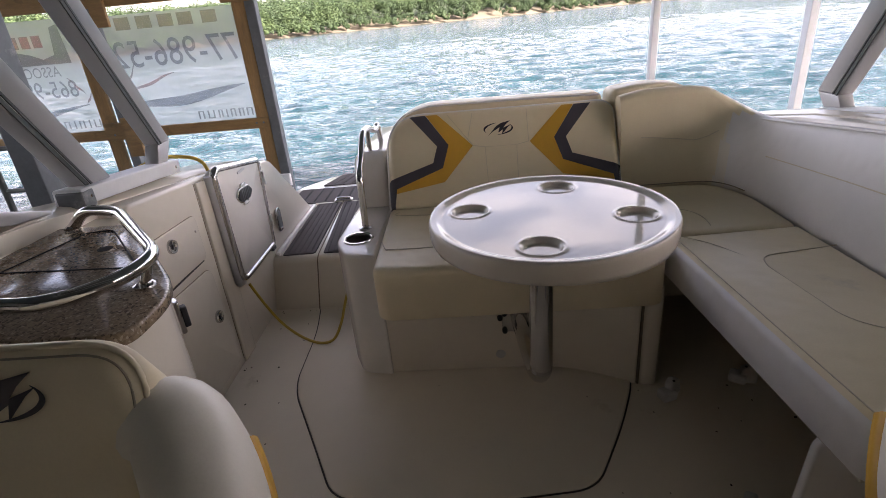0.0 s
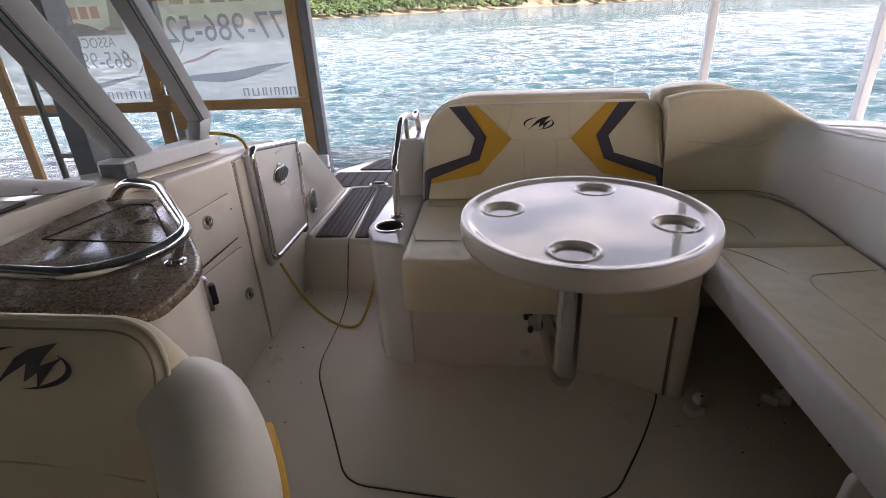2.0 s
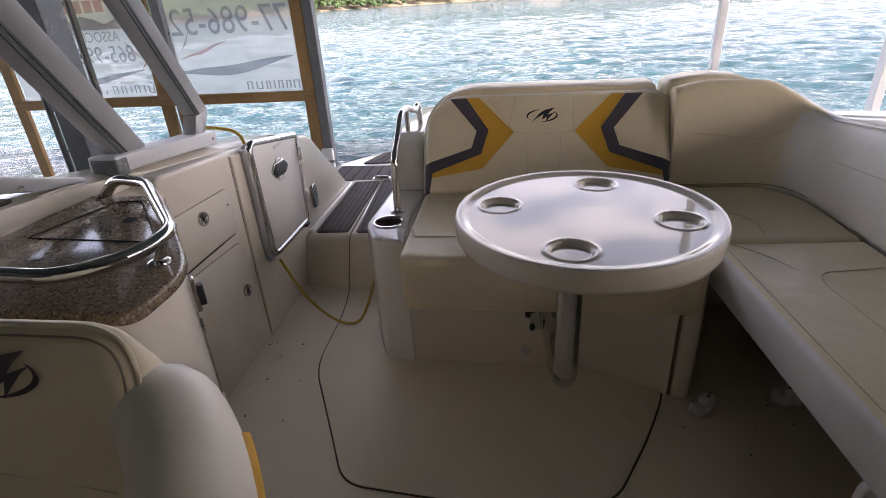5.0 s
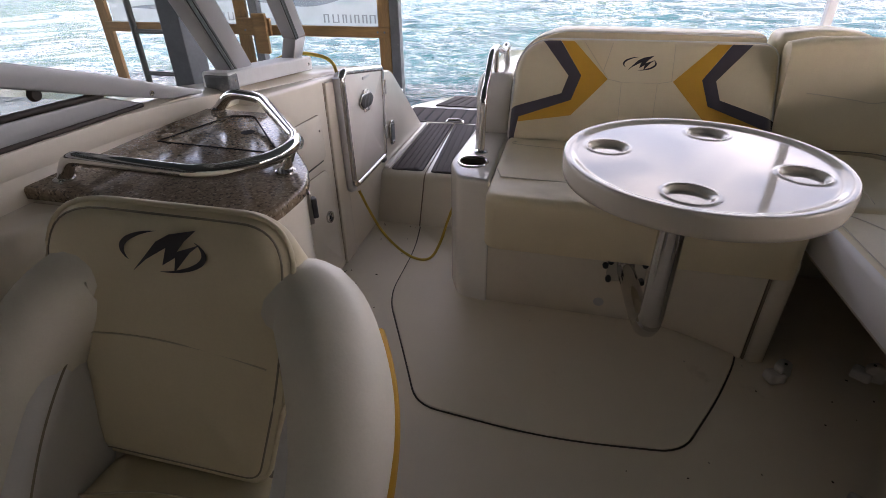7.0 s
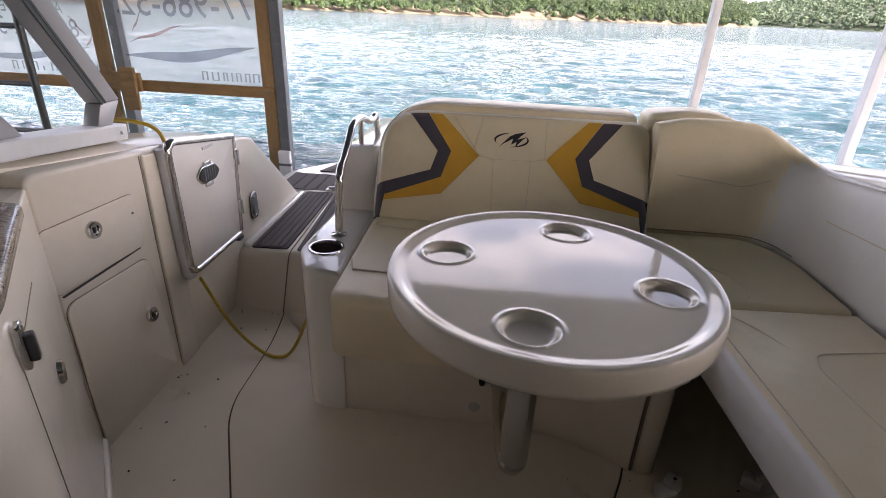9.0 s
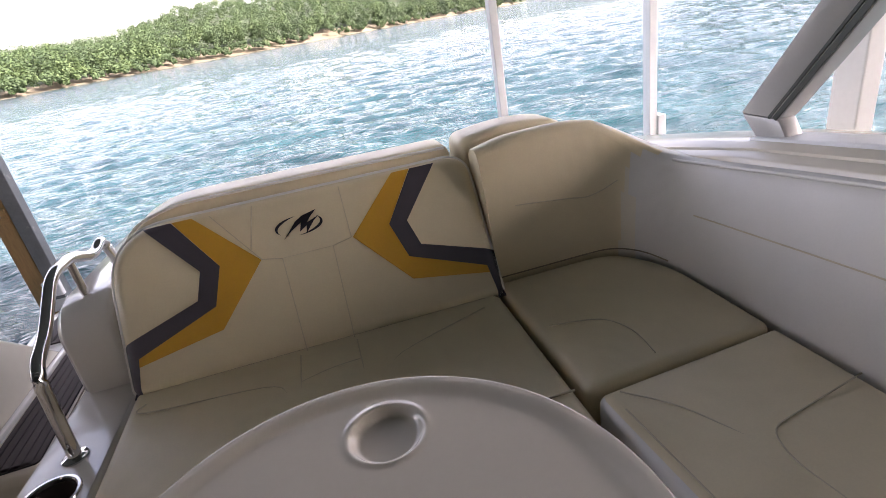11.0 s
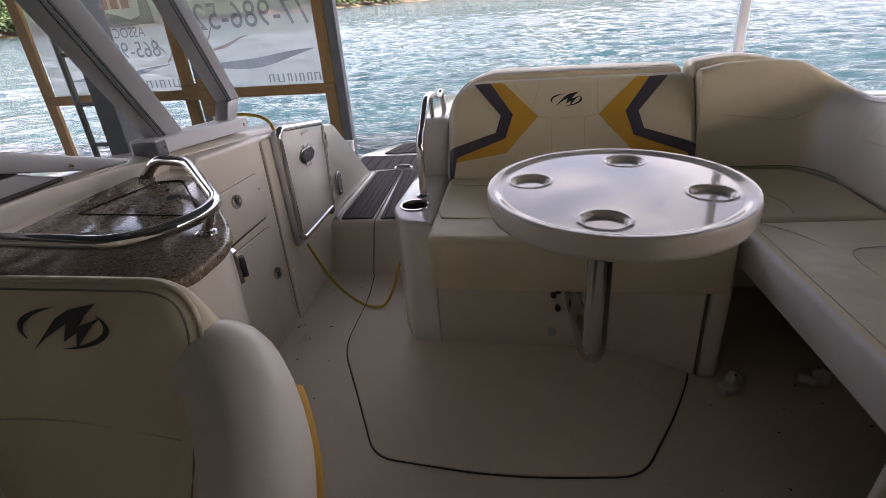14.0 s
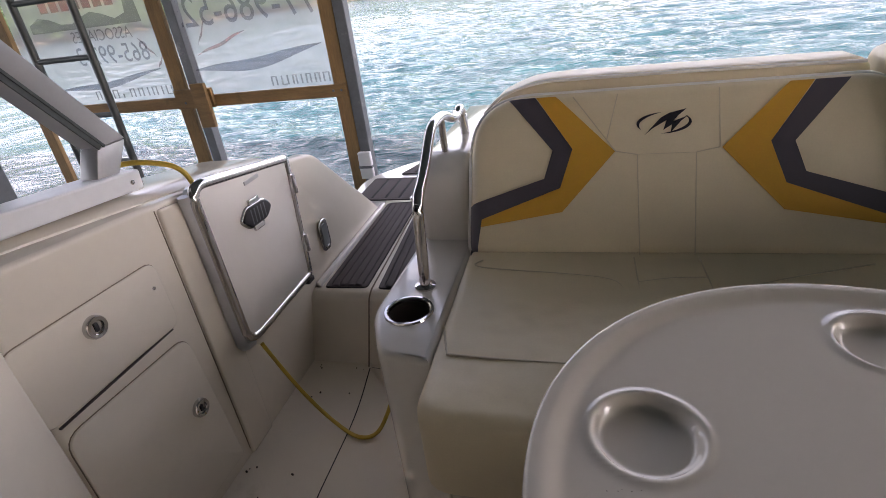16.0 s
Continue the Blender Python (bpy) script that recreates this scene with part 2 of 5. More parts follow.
def foliage(name, dark, light):
    mat = bpy.data.materials.new(name)
    mat.use_nodes = True
    tree = mat.node_tree
    bsdf = tree.nodes["Principled BSDF"]
    geo = tree.nodes.new("ShaderNodeNewGeometry")
    col = ramp(tree, geo.outputs["Random Per Island"], [(0.0, dark), (0.55, tuple((a + b) / 2 for a, b in zip(dark, light))), (1.0, light)])
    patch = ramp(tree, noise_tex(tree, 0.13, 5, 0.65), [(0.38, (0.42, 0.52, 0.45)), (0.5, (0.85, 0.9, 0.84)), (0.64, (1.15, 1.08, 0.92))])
    tree.links.new(mix_col(tree, 1.0, col, patch, "MULTIPLY"), bsdf.inputs["Base Color"])
    bsdf.inputs["Roughness"].default_value = 0.75
    return mat


GRANITE, WATER, GLASS, BANNER = granite(), water(), glass(), banner_cloth()
INK_BLUE, INK_RED, INK_GREY, INK_GOLD = ink("blue_ink", (0.09, 0.13, 0.24)), ink("red_ink", (0.55, 0.10, 0.08)), ink("grey_ink", (0.15, 0.16, 0.15)), ink("gold_ink", (0.36, 0.27, 0.10))
LEAVES = foliage("sunlit_leaves", (0.028, 0.056, 0.016), (0.054, 0.088, 0.024))
# distant leaves paled in colour to stand for haze
LEAVES_FAR = foliage("haze_tinted_leaves", (0.07, 0.11, 0.065), (0.095, 0.135, 0.07))
# the sunless side of the near trees, put into a darker leaf colour
LEAVES_DARK = foliage("shade_tinted_leaves", (0.022, 0.045, 0.016), (0.05, 0.085, 0.024))
# ground colour darkened for the shade below the crowns
UNDERGROWTH = material("shade_tinted_undergrowth", (0.032, 0.048, 0.020), 0.95, vary=0.3, scale=0.08, grain=1.5, bump=0.5, depth=0.4)
EARTH = material("shore_earth", (0.13, 0.11, 0.068), 0.9, vary=0.25, scale=0.2, grain=3, bump=0.3, depth=0.1)
BARK = material("bark", (0.14, 0.11, 0.08), 0.9, vary=0.25, scale=3, grain=20, bump=0.3)


# ---- mesh helpers ----
BASES = {}


def mesh_object(name, bm, mat):
    bm.normal_update()
    mesh = bpy.data.meshes.new(name)
    bm.to_mesh(mesh)
    bm.free()
    mesh.materials.append(mat)
    return new(name, mesh)


def smooth(bm, angle=40):
    lim = radians(angle)
    for f in bm.faces:
        f.smooth = True
    for e in bm.edges:
        e.smooth = len(e.link_faces) == 2 and e.calc_face_angle(0) < lim
    return bm


def part(name, bm, mat, parent, label=""):
    ob = mesh_object(name, bm, mat)
    ob.parent = parent
    base = Vector(BASES.get(parent.name, (0, 0, 0)))
    ob.matrix_parent_inverse = Matrix.Translation(-base)
    return tagged(ob, label)


def thing(name, label, category, at, group="", kind=""):
    ob = new(name)
    ob.empty_display_size = 0.05
    ob.location = at
    BASES[ob.name] = tuple(at)
    return tagged(ob, label, category, group, kind)


def solid(name, bm, mat, label, category, kind="", group=""):
    return tagged(mesh_object(name, bm, mat), label, category, group, kind)


def box(lo, hi, bevel=0.004, seg=2, bm=None):
    own = bm is None
    out = bmesh.new()
    c = [(a + b) / 2 for a, b in zip(lo, hi)]
    bmesh.ops.create_cube(out, size=1, matrix=Matrix.Translation(c) @ Matrix.Diagonal((*[abs(b - a) for a, b in zip(lo, hi)], 1)))
    if bevel:
        bmesh.ops.bevel(out, geom=list(out.edges), offset=bevel, segments=seg, affect="EDGES", profile=0.5)
    smooth(out, 20)
    if own:
        return out
    join(bm, out)
    return bm


def join(bm, other):
    tmp = bpy.data.meshes.new("tmp")
    other.to_mesh(tmp)
    other.free()
    bm.from_mesh(tmp)
    bpy.data.meshes.remove(tmp)
    return bm


def turned(bm, m):
    bmesh.ops.transform(bm, matrix=m, verts=bm.verts)
    return bm


def rounded(pts, r, n=5):
    """A closed outline with its corners rounded; r is one radius or one per corner."""
    out, k = [], len(pts)
    rs = r if isinstance(r, (list, tuple)) else [r] * k
    for i in range(k):
        p, a, b = Vector(pts[i]), Vector(pts[i - 1]), Vector(pts[(i + 1) % k])
        d1, d2 = (a - p), (b - p)
        q = min(rs[i], d1.length * 0.48, d2.length * 0.48)
        s, e = p + d1.normalized() * q, p + d2.normalized() * q
        for j in range(n + 1):
            t = j / n
            out.append((1 - t) ** 2 * s + 2 * t * (1 - t) * p + t * t * e)
    return out


def inset(pts, d):
    """An outline (counter-clockwise) moved inwards by d."""
    k, out = len(pts), []
    for i in range(k):
        t = (pts[(i + 1) % k] - pts[i - 1])
        n = Vector((-t.y, t.x))
        n = n.normalized() if n.length > 1e-9 else Vector((0, 0))
        out.append(pts[i] + n * d)
    return out


def ccw(pts):
    pts = [Vector(p) for p in pts]
    area = sum(a.x * b.y - b.x * a.y for a, b in zip(pts, pts[1:] + pts[:1]))
    return pts if area > 0 else pts[::-1]


def puff(pts, w0, w1, r, m=Matrix(), crown=0.0, steps=5, r0=0.004, rings=5):
    """A padded slab: the outline (u, v) from w0 up to w1, its upper rim rounded by r, its face swelling by crown, laid out by m."""
    pts = ccw(pts)
    rows = [[(p.x, p.y, w0) for p in inset(pts, r0)], [(p.x, p.y, w0 + r0) for p in pts]]
    for j in range(steps + 1):
        a = j / steps * math.pi / 2
        rows.append([(p.x, p.y, w1 - r + r * math.sin(a)) for p in inset(pts, r * (1 - math.cos(a)))])
    rim = inset(pts, r)
    c = sum(rim, Vector((0, 0))) / len(rim)
    for j in range(1, rings):
        f = 1 - j / rings
        rows.append([(c.x + (p.x - c.x) * f, c.y + (p.y - c.y) * f, w1 + crown * (1 - f * f)) for p in rim])
    bm = bmesh.new()
    vs = [[bm.verts.new(m @ Vector(p)) for p in row] for row in rows]
    k = len(pts)
    for a, b in zip(vs, vs[1:]):
        for i in range(k):
            bm.faces.new((a[i], a[(i + 1) % k], b[(i + 1) % k], b[i]))
    top = bm.verts.new(m @ Vector((c.x, c.y, w1 + crown)))
    for i in range(k):
        bm.faces.new((vs[-1][i], vs[-1][(i + 1) % k], top))
    bm.faces.new(vs[0][::-1])
    bmesh.ops.recalc_face_normals(bm, faces=bm.faces)
    return smooth(bm, 50)


def slab(pts, z0, z1, bevel=0.006, m=Matrix()):
    """A flat plate with that outline and a small rounded rim."""
    return puff(pts, z0, z1, bevel, m, 0.0, 3, min(0.002, bevel), 1)


def spline(pts, n=8, closed=False):
    pts = [Vector(p) for p in pts]
    k, out = len(pts), []
    for i in range(k if closed else k - 1):
        p0, p1, p2, p3 = (pts[(i + o) % k] if closed else pts[min(max(i + o, 0), k - 1)] for o in (-1, 0, 1, 2))
        for j in range(n):
            t = j / n
            out.append(0.5 * ((2 * p1) + (p2 - p0) * t + (2 * p0 - 5 * p1 + 4 * p2 - p3) * t * t + (3 * p1 - p0 - 3 * p2 + p3) * t ** 3))
    return out if closed else out + [pts[-1]]


def bent(pts, r, n=6):
    """An open run of straight lengths with rounded bends."""
    pts = [Vector(p) for p in pts]
    out = [pts[0]]
    for a, p, b in zip(pts, pts[1:], pts[2:]):
        d1, d2 = a - p, b - p
        q = min(r, d1.length * 0.48, d2.length * 0.48)
        s, e = p + d1.normalized() * q, p + d2.normalized() * q
        out += [(1 - j / n) ** 2 * s + 2 * (j / n) * (1 - j / n) * p + (j / n) ** 2 * e for j in range(n + 1)]
    return out + [pts[-1]]


def tube(path, r, sides=10, closed=False, flat=1.0, up=(0, 0, 1), rs=None):
    """A swept round or flattened (flat < 1 along the up side) bar along the path."""
    bm = bmesh.new()
    path = [Vector(p) for p in path]
    k, rows = len(path), []
    ref = Vector(up)
    for i, p in enumerate(path):
        t = (path[(i + 1) % k] - path[i - 1]) if closed else (path[min(i + 1, k - 1)] - path[max(i - 1, 0)])
        t.normalize()
        if abs(t.dot(ref)) > 0.95:
            side = t.cross(Vector((1, 0, 0)) if abs(t.x) < 0.9 else Vector((0, 1, 0)))
        else:
            side = t.cross(ref)
        side.normalize()
        top = side.cross(t)
        rr = rs[i] if rs else r
        rows.append([bm.verts.new(p + side * rr * math.cos(a) + top * rr * flat * math.sin(a)) for a in (math.tau * s / sides for s in range(sides))])
    for i in range(k if closed else k - 1):
        a, b = rows[i], rows[(i + 1) % k]
        for s in range(sides):
            bm.faces.new((a[s], a[(s + 1) % sides], b[(s + 1) % sides], b[s]))
    if not closed:
        bm.faces.new(rows[0][::-1]), bm.faces.new(rows[-1])
    bmesh.ops.recalc_face_normals(bm, faces=bm.faces)
    return smooth(bm, 60)


def lathe(profile, at, sides=24, m=Matrix(), caps=True):
    """A turned shape from (radius, height) pairs, standing at that place."""
    bm = bmesh.new()
    rows = []
    for r, z in profile:
        rows.append([bm.verts.new(m @ Vector((r * math.cos(math.tau * s / sides), r * math.sin(math.tau * s / sides), z))) for s in range(sides)])
    for a, b in zip(rows, rows[1:]):
        for s in range(sides):
            bm.faces.new((a[s], a[(s + 1) % sides], b[(s + 1) % sides], b[s]))
    for row, flip in ((rows[0], True), (rows[-1], False)):
        if caps and (row[0].co - row[sides // 2].co).length > 1e-5:
            bm.faces.new(row[::-1] if flip else row)
    bmesh.ops.remove_doubles(bm, verts=bm.verts, dist=1e-6)
    bmesh.ops.recalc_face_normals(bm, faces=bm.faces)
    turned(bm, Matrix.Translation(at))
    return smooth(bm, 35)


def bar(a, b, w, d, bevel=0.003, up=(0, 0, 1)):
    """A squared bar from a to b, w wide across and d deep along the up side."""
    a, b = Vector(a), Vector(b)
    t = (b - a).normalized()
    ref = Vector(up) if abs(t.dot(Vector(up))) < 0.97 else Vector((0, 1, 0))
    side = t.cross(ref).normalized()
    top = side.cross(t)
    bm = box((-0.5 * w, -0.5 * d, 0), (0.5 * w, 0.5 * d, (b - a).length), bevel)
    m = Matrix((side, top, t)).transposed().to_4x4()
    if m.determinant() < 0:
        m = Matrix((-side, top, t)).transposed().to_4x4()
    return turned(bm, Matrix.Translation(a) @ m)


def plane_map(origin, u, v):
    """Lays (u, v, w) into the world, w out of the plane."""
    u, v = Vector(u).normalized(), Vector(v).normalized()
    n = u.cross(v)
    return Matrix.Translation(origin) @ Matrix((u, v, n)).transposed().to_4x4()


def flat_poly(pts, m, w, thick=0.0015, cuts=0, shape=None):
    """A thin flat figure on a plane; shape gives its height over the plane."""
    bm = bmesh.new()
    f = bm.faces.new([bm.verts.new((p[0], p[1], 0)) for p in ccw([Vector(q) for q in pts])])
    bm.normal_update()
    bmesh.ops.triangulate(bm, faces=[f])
    for _ in range(cuts):
        bmesh.ops.subdivide_edges(bm, edges=list(bm.edges), cuts=1)
        bmesh.ops.triangulate(bm, faces=list(bm.faces))
    res = bmesh.ops.extrude_face_region(bm, geom=list(bm.faces))
    up = {v for v in res["geom"] if isinstance(v, bmesh.types.BMVert)}
    for vert in bm.verts:
        h = shape(vert.co.x, vert.co.y) if shape else 0.0
        vert.co.z = h + w + (thick if vert in up else 0.0)
    bmesh.ops.recalc_face_normals(bm, faces=bm.faces)
    turned(bm, m)
    return smooth(bm, 50)


def emblem(m, size, w, parent, shape=None):
    """The brand mark as plain strokes: an open ring round a jagged peak."""
    def stroke(a0, a1, thick):
        n = 14
        outer = [(size * 0.5 * math.cos(a), size * 0.21 * math.sin(a)) for a in (a0 + (a1 - a0) * i / n for i in range(n + 1))]
        inner = [(p[0] * (1 - thick * math.sin(math.pi * i / n)), p[1] * (1 - 1.9 * thick * math.sin(math.pi * i / n))) for i, p in enumerate(outer)]
        return outer + inner[1:-1][::-1]
    bm = bmesh.new()
    figures = (stroke(radians(95), radians(215), 0.13), stroke(radians(-95), radians(40), 0.13),
               [(-0.36, -0.23), (-0.06, 0.10), (0.10, 0.19), (0.41, 0.26), (0.26, 0.13), (0.17, 0.02), (0.44, 0.12), (0.32, 0.03), (0.12, -0.20), (0.15, -0.04), (-0.01, -0.14), (0.05, 0.05), (-0.20, -0.10)])
    for i, fig in enumerate(figures):
        pts = [(x * size, y * size) for x, y in fig] if i == 2 else fig
        join(bm, flat_poly(pts, m, w, 0.0012, 2, shape))
    return part("emblem", bm, EMBLEM, parent, "dark embroidered swoosh emblem")


# ---- the boat: large structure ----
FLOOR = -0.02
SIDE = plane_map((0, 0, 0), (0, 1, 0), (0, 0, 1))  # (y, z) with w along +x

solid("floor", box((-0.95, -1.6, FLOOR - 0.06), (1.5, 2.35, FLOOR), 0.003), SOLE, "ivory non-skid fibreglass cockpit sole with crumbs and stains", "floor", "structure")

hatch_line = [(-0.555, 2.195), (-0.52, 1.98), (-0.515, 1.66), (-0.49, 1.56), (-0.344, 1.278), (-0.255, 1.10), (0.139, 1.062), (0.50, 1.10), (0.637, 1.341), (0.735, 1.56), (0.735, 1.75), (0.2, 2.1)]
hatch_out = rounded(hatch_line, [0.01, 0.1, 0.12, 0.12, 0.1, 0.07, 0.3, 0.07, 0.1, 0.1, 0.02, 0.02], 6)
deck_hatch = thing("deck_hatch", "ivory fibreglass engine hatch with a dark gasket in the cockpit sole", "hatch", (0.12, 1.5, FLOOR))
part("gasket", slab(hatch_out, FLOOR, FLOOR + 0.003, 0.0015), RUBBER, deck_hatch, "thin dark rubber gasket")
part("hatch_panel", slab(inset(ccw(hatch_out), 0.0055), FLOOR + 0.001, FLOOR + 0.008, 0.004), SOLE, deck_hatch)

solid("wall_port", puff(rounded([(1.40, FLOOR - 0.05), (2.36, FLOOR - 0.05), (2.36, 0.675), (2.30, 0.685), (1.92, 0.75), (1.40, 0.80)], [0.04, 0.04, 0.04, 0.05, 0.05, 0.04], 5), -0.96, -0.775, 0.012, SIDE, 0, 4, 0.01, 1), GELCOAT, "ivory fibreglass cockpit side moulding", "wall", "structure")
solid("wall_port_forward", puff([(-1.6, FLOOR - 0.05), (1.41, FLOOR - 0.05), (1.41, 0.805), (1.2, 0.845), (0.76, 0.862), (-1.6, 0.90)], -1.04, -0.866, 0.004, SIDE, 0, 3, 0.004, 1), GELCOAT, "ivory fibreglass side behind the wet bar", "wall", "structure")
solid("wall_stern_fin", puff(rounded([(2.30, FLOOR - 0.05), (3.05, FLOOR - 0.05), (3.05, 0.215), (2.88, 0.36), (2.54, 0.645), (2.30, 0.684)], [0.01, 0.01, 0.01, 0.02, 0.05, 0.02], 5), -0.835, -0.776, 0.012, SIDE, 0, 4, 0.012, 1), GELCOAT, "sloping ivory fibreglass fin beside the stern step", "wall", "structure")


def cap(side, inner, x1, tops, lift, name, label):
    """The gunwale cap that follows the sheer; inner gives its inboard edge along y."""
    bm = bmesh.new()
    rows = []
    ys, xs = zip(*inner)
    for y, z in tops:
        z += lift
        x0 = float(np.interp(y, ys, xs))
        rows.append([bm.verts.new((side * x, y, zz)) for x, zz in ((x0, z - 0.05), (x0 - 0.006, z - 0.028), (x0, z - 0.006), (x0 + 0.02, z + 0.004), (x0 + 0.05, z + 0.008), (x1 - 0.03, z + 0.004), (x1, z - 0.02), (x1 + 0.01, z - 0.06))])
    for a, b in zip(rows, rows[1:]):
        for i in range(len(a)):
            j = (i + 1) % len(a)
            bm.faces.new((a[i], a[j], b[j], b[i]))
    bm.faces.new(rows[0]), bm.faces.new(rows[-1][::-1])
    bmesh.ops.recalc_face_normals(bm, faces=bm.faces)
    return solid(name, smooth(bm, 45), GELCOAT, label, "gunwale", "structure")


cap(-1, [(1.2, 0.862), (1.4, 0.858), (1.6, 0.835), (1.9, 0.80)], 1.06, [(-1.6, 0.90), (0.2, 0.872), (0.76, 0.860), (1.0, 0.852), (1.2, 0.835), (1.4, 0.808), (1.5, 0.792), (1.6, 0.783), (1.75, 0.768), (1.92, 0.75), (2.30, 0.69), (2.34, 0.672)], 0.008, "trim_gunwale_port", "ivory fibreglass gunwale cap along the cockpit")
star_top = [(-1.6, 0.98), (0.2, 0.915), (0.9, 0.885), (1.5, 0.84), (1.9, 0.795), (2.2, 0.74), (2.6, 0.66), (3.0, 0.50)]
cap(1, [(0, 1.40)], 1.60, star_top, 0.012, "trim_gunwale_starboard", "ivory fibreglass gunwale cap along the settee")
solid("wall_starboard", puff([(-1.6, FLOOR - 0.05), (3.05, FLOOR - 0.05), (3.05, 0.4)] + star_top[::-1][1:], 1.34, 1.56, 0.01, SIDE, 0, 3, 0.004, 1), GELCOAT, "ivory fibreglass hull side behind the settee", "wall", "structure")
# unseen bulkhead, added tall to hold back light from the bow
solid("wall_forward", box((-1.0, -1.66, -0.1), (1.6, -1.6, 1.95), 0.01), GELCOAT, "unseen plain ivory fibreglass bulkhead added to block light", "wall", "structure")


def hull_side(side, x):
    bm = bmesh.new()
    rows = []
    for y, k, top in ((-3.5, 0.93, 0.9), (-1.5, 1.0, 0.85), (0.5, 1.02, 0.78), (1.5, 1.01, 0.70), (2.0, 1.0, 0.62), (2.3, 1.0, 0.54), (2.7, 0.985, 0.26), (3.0, 0.98, 0.14), (3.3, 0.97, 0.10)):
        rows.append([bm.verts.new((side * xx * k, y, zz)) for xx, zz in ((x, top), (x - 0.02, min(0.2, top - 0.1)), (x - 0.12, -0.35), (x - 0.4, -0.8), (x - 0.5, -0.8), (x - 0.2, -0.35), (x - 0.08, min(0.2, top - 0.1)), (x - 0.06, top))])
    for a, b in zip(rows, rows[1:]):
        for i in range(len(a)):
            j = (i + 1) % len(a)
            bm.faces.new((a[i], a[j], b[j], b[i]))
    bm.faces.new(rows[0]), bm.faces.new(rows[-1][::-1])
    bmesh.ops.recalc_face_normals(bm, faces=bm.faces)
    return smooth(bm, 45)


solid("wall_hull_port", hull_side(-1, 1.06), WHITE, "white fibreglass hull side above the water", "hull", "structure")
solid("wall_hull_starboard", hull_side(1, 1.60), WHITE, "white fibreglass hull side above the water", "hull", "structure")

# walk-through step, transom and swim platform
solid("step", puff(rounded([(2.19, FLOOR - 0.05), (3.16, FLOOR - 0.05), (3.16, 0.205), (2.325, 0.21), (2.30, 0.19)], [0.001, 0.001, 0.01, 0.02, 0.01], 4), -0.778, -0.29, 0.003, SIDE, 0, 2, 0.002, 1), GELCOAT, "ivory fibreglass walk-through step to the stern", "step", "structure")
solid("trim_step_joint", tube(bent([(-0.556, 2.192, FLOOR + 0.004), (-0.556, 2.300, 0.193), (-0.556, 2.33, 0.2105), (-0.60, 3.16, 0.2055)], 0.01), 0.0028, 6), JOINT, "dark joint line across the step", "joint", "structure")
transom = puff(rounded([(2.16, 0.2), (3.14, 0.2), (3.10, 0.50), (2.95, 0.69), (2.25, 0.712), (2.18, 0.66)], [0.01, 0.01, 0.05, 0.05, 0.04, 0.05], 4), -0.285, -0.148, 0.02, SIDE, 0, 4, 0.02, 1)
solid("wall_transom_post", transom, WHITE, "white fibreglass transom block beside the bench", "wall", "structure")
solid("wall_transom", box((-0.149, 2.44, -0.3), (1.34, 3.10, 0.66), 0.03, 3), WHITE, "white fibreglass transom behind the bench", "wall", "structure")
plat = rounded([(-1.02, 3.10), (1.40, 3.10), (1.40, 3.65), (1.05, 3.95), (-0.75, 3.95), (-1.05, 3.55)], [0.02, 0.02, 0.1, 0.25, 0.3, 0.12], 6)
solid("swim_platform", slab(plat, 0.06, 0.185, 0.03), WHITE, "white fibreglass swim platform at the stern", "platform", "structure")


def deck_pad(outline, z, strips, label):
    """A dark foam deck pad: a black base with a border and separate planks along y."""
    pad = thing("deck_pad", label, "deck pad", (*outline[0], z), "foam deck pads at the stern")
    o = ccw([Vector(p) for p in outline])
    edge = rounded(o, 0.02, 4)
    part("pad_base", slab(edge, z, z + 0.003, 0.0015), GROOVE, pad, "black caulked base")
    def ring(d0, d1):
        bm = bmesh.new()
        a, b = inset(edge, d0), inset(edge, d1)
        rows = [[bm.verts.new((p.x, p.y, zz)) for p in r] for r, zz in ((a, z + 0.002), (a, z + 0.006), (b, z + 0.006), (b, z + 0.002))]
        k = len(edge)
        for r in range(4):
            for i in range(k):
                bm.faces.new((rows[r][i], rows[r][(i + 1) % k], rows[(r + 1) % 4][(i + 1) % k], rows[(r + 1) % 4][i]))
        bmesh.ops.recalc_face_normals(bm, faces=bm.faces)
        return smooth(bm, 30)
    part("border", ring(0.003, 0.020), TEAK, pad)
    q = inset(o, 0.024)
    lo = sorted(q, key=lambda p: p.y)
    (a, b), (c, d) = sorted(lo[:2], key=lambda p: p.x), sorted(lo[2:], key=lambda p: p.x)
    for i in range(strips):
        f0, f1 = i / strips + 0.012, (i + 1) / strips - 0.012
        pts = [a.lerp(b, f0), a.lerp(b, f1), c.lerp(d, f1), c.lerp(d, f0)]
        part("plank", slab(pts, z + 0.002, z + 0.006, 0.001), TEAK, pad)
    return pad


deck_pad([(-0.738, 2.335), (-0.574, 2.34), (-0.600, 3.12), (-0.752, 3.10)], 0.208, 4, "dark brown planked foam pad on the walk-through step")
solid("trim_step_ledge", bar((-0.760, 2.34, 0.214), (-0.766, 3.08, 0.212), 0.024, 0.026, 0.008), WHITE, "raised white ledge beside the foam pad", "trim", "structure")
deck_pad([(-0.535, 2.335), (-0.40, 2.335), (-0.44, 3.12), (-0.59, 3.12)], 0.208, 3, "narrow dark brown planked foam pad beside the transom block")
deck_pad([(-0.97, 3.20), (-0.36, 3.20), (-0.36, 3.52), (-0.97, 3.52)], 0.185, 8, "dark brown planked foam pad on the swim platform")
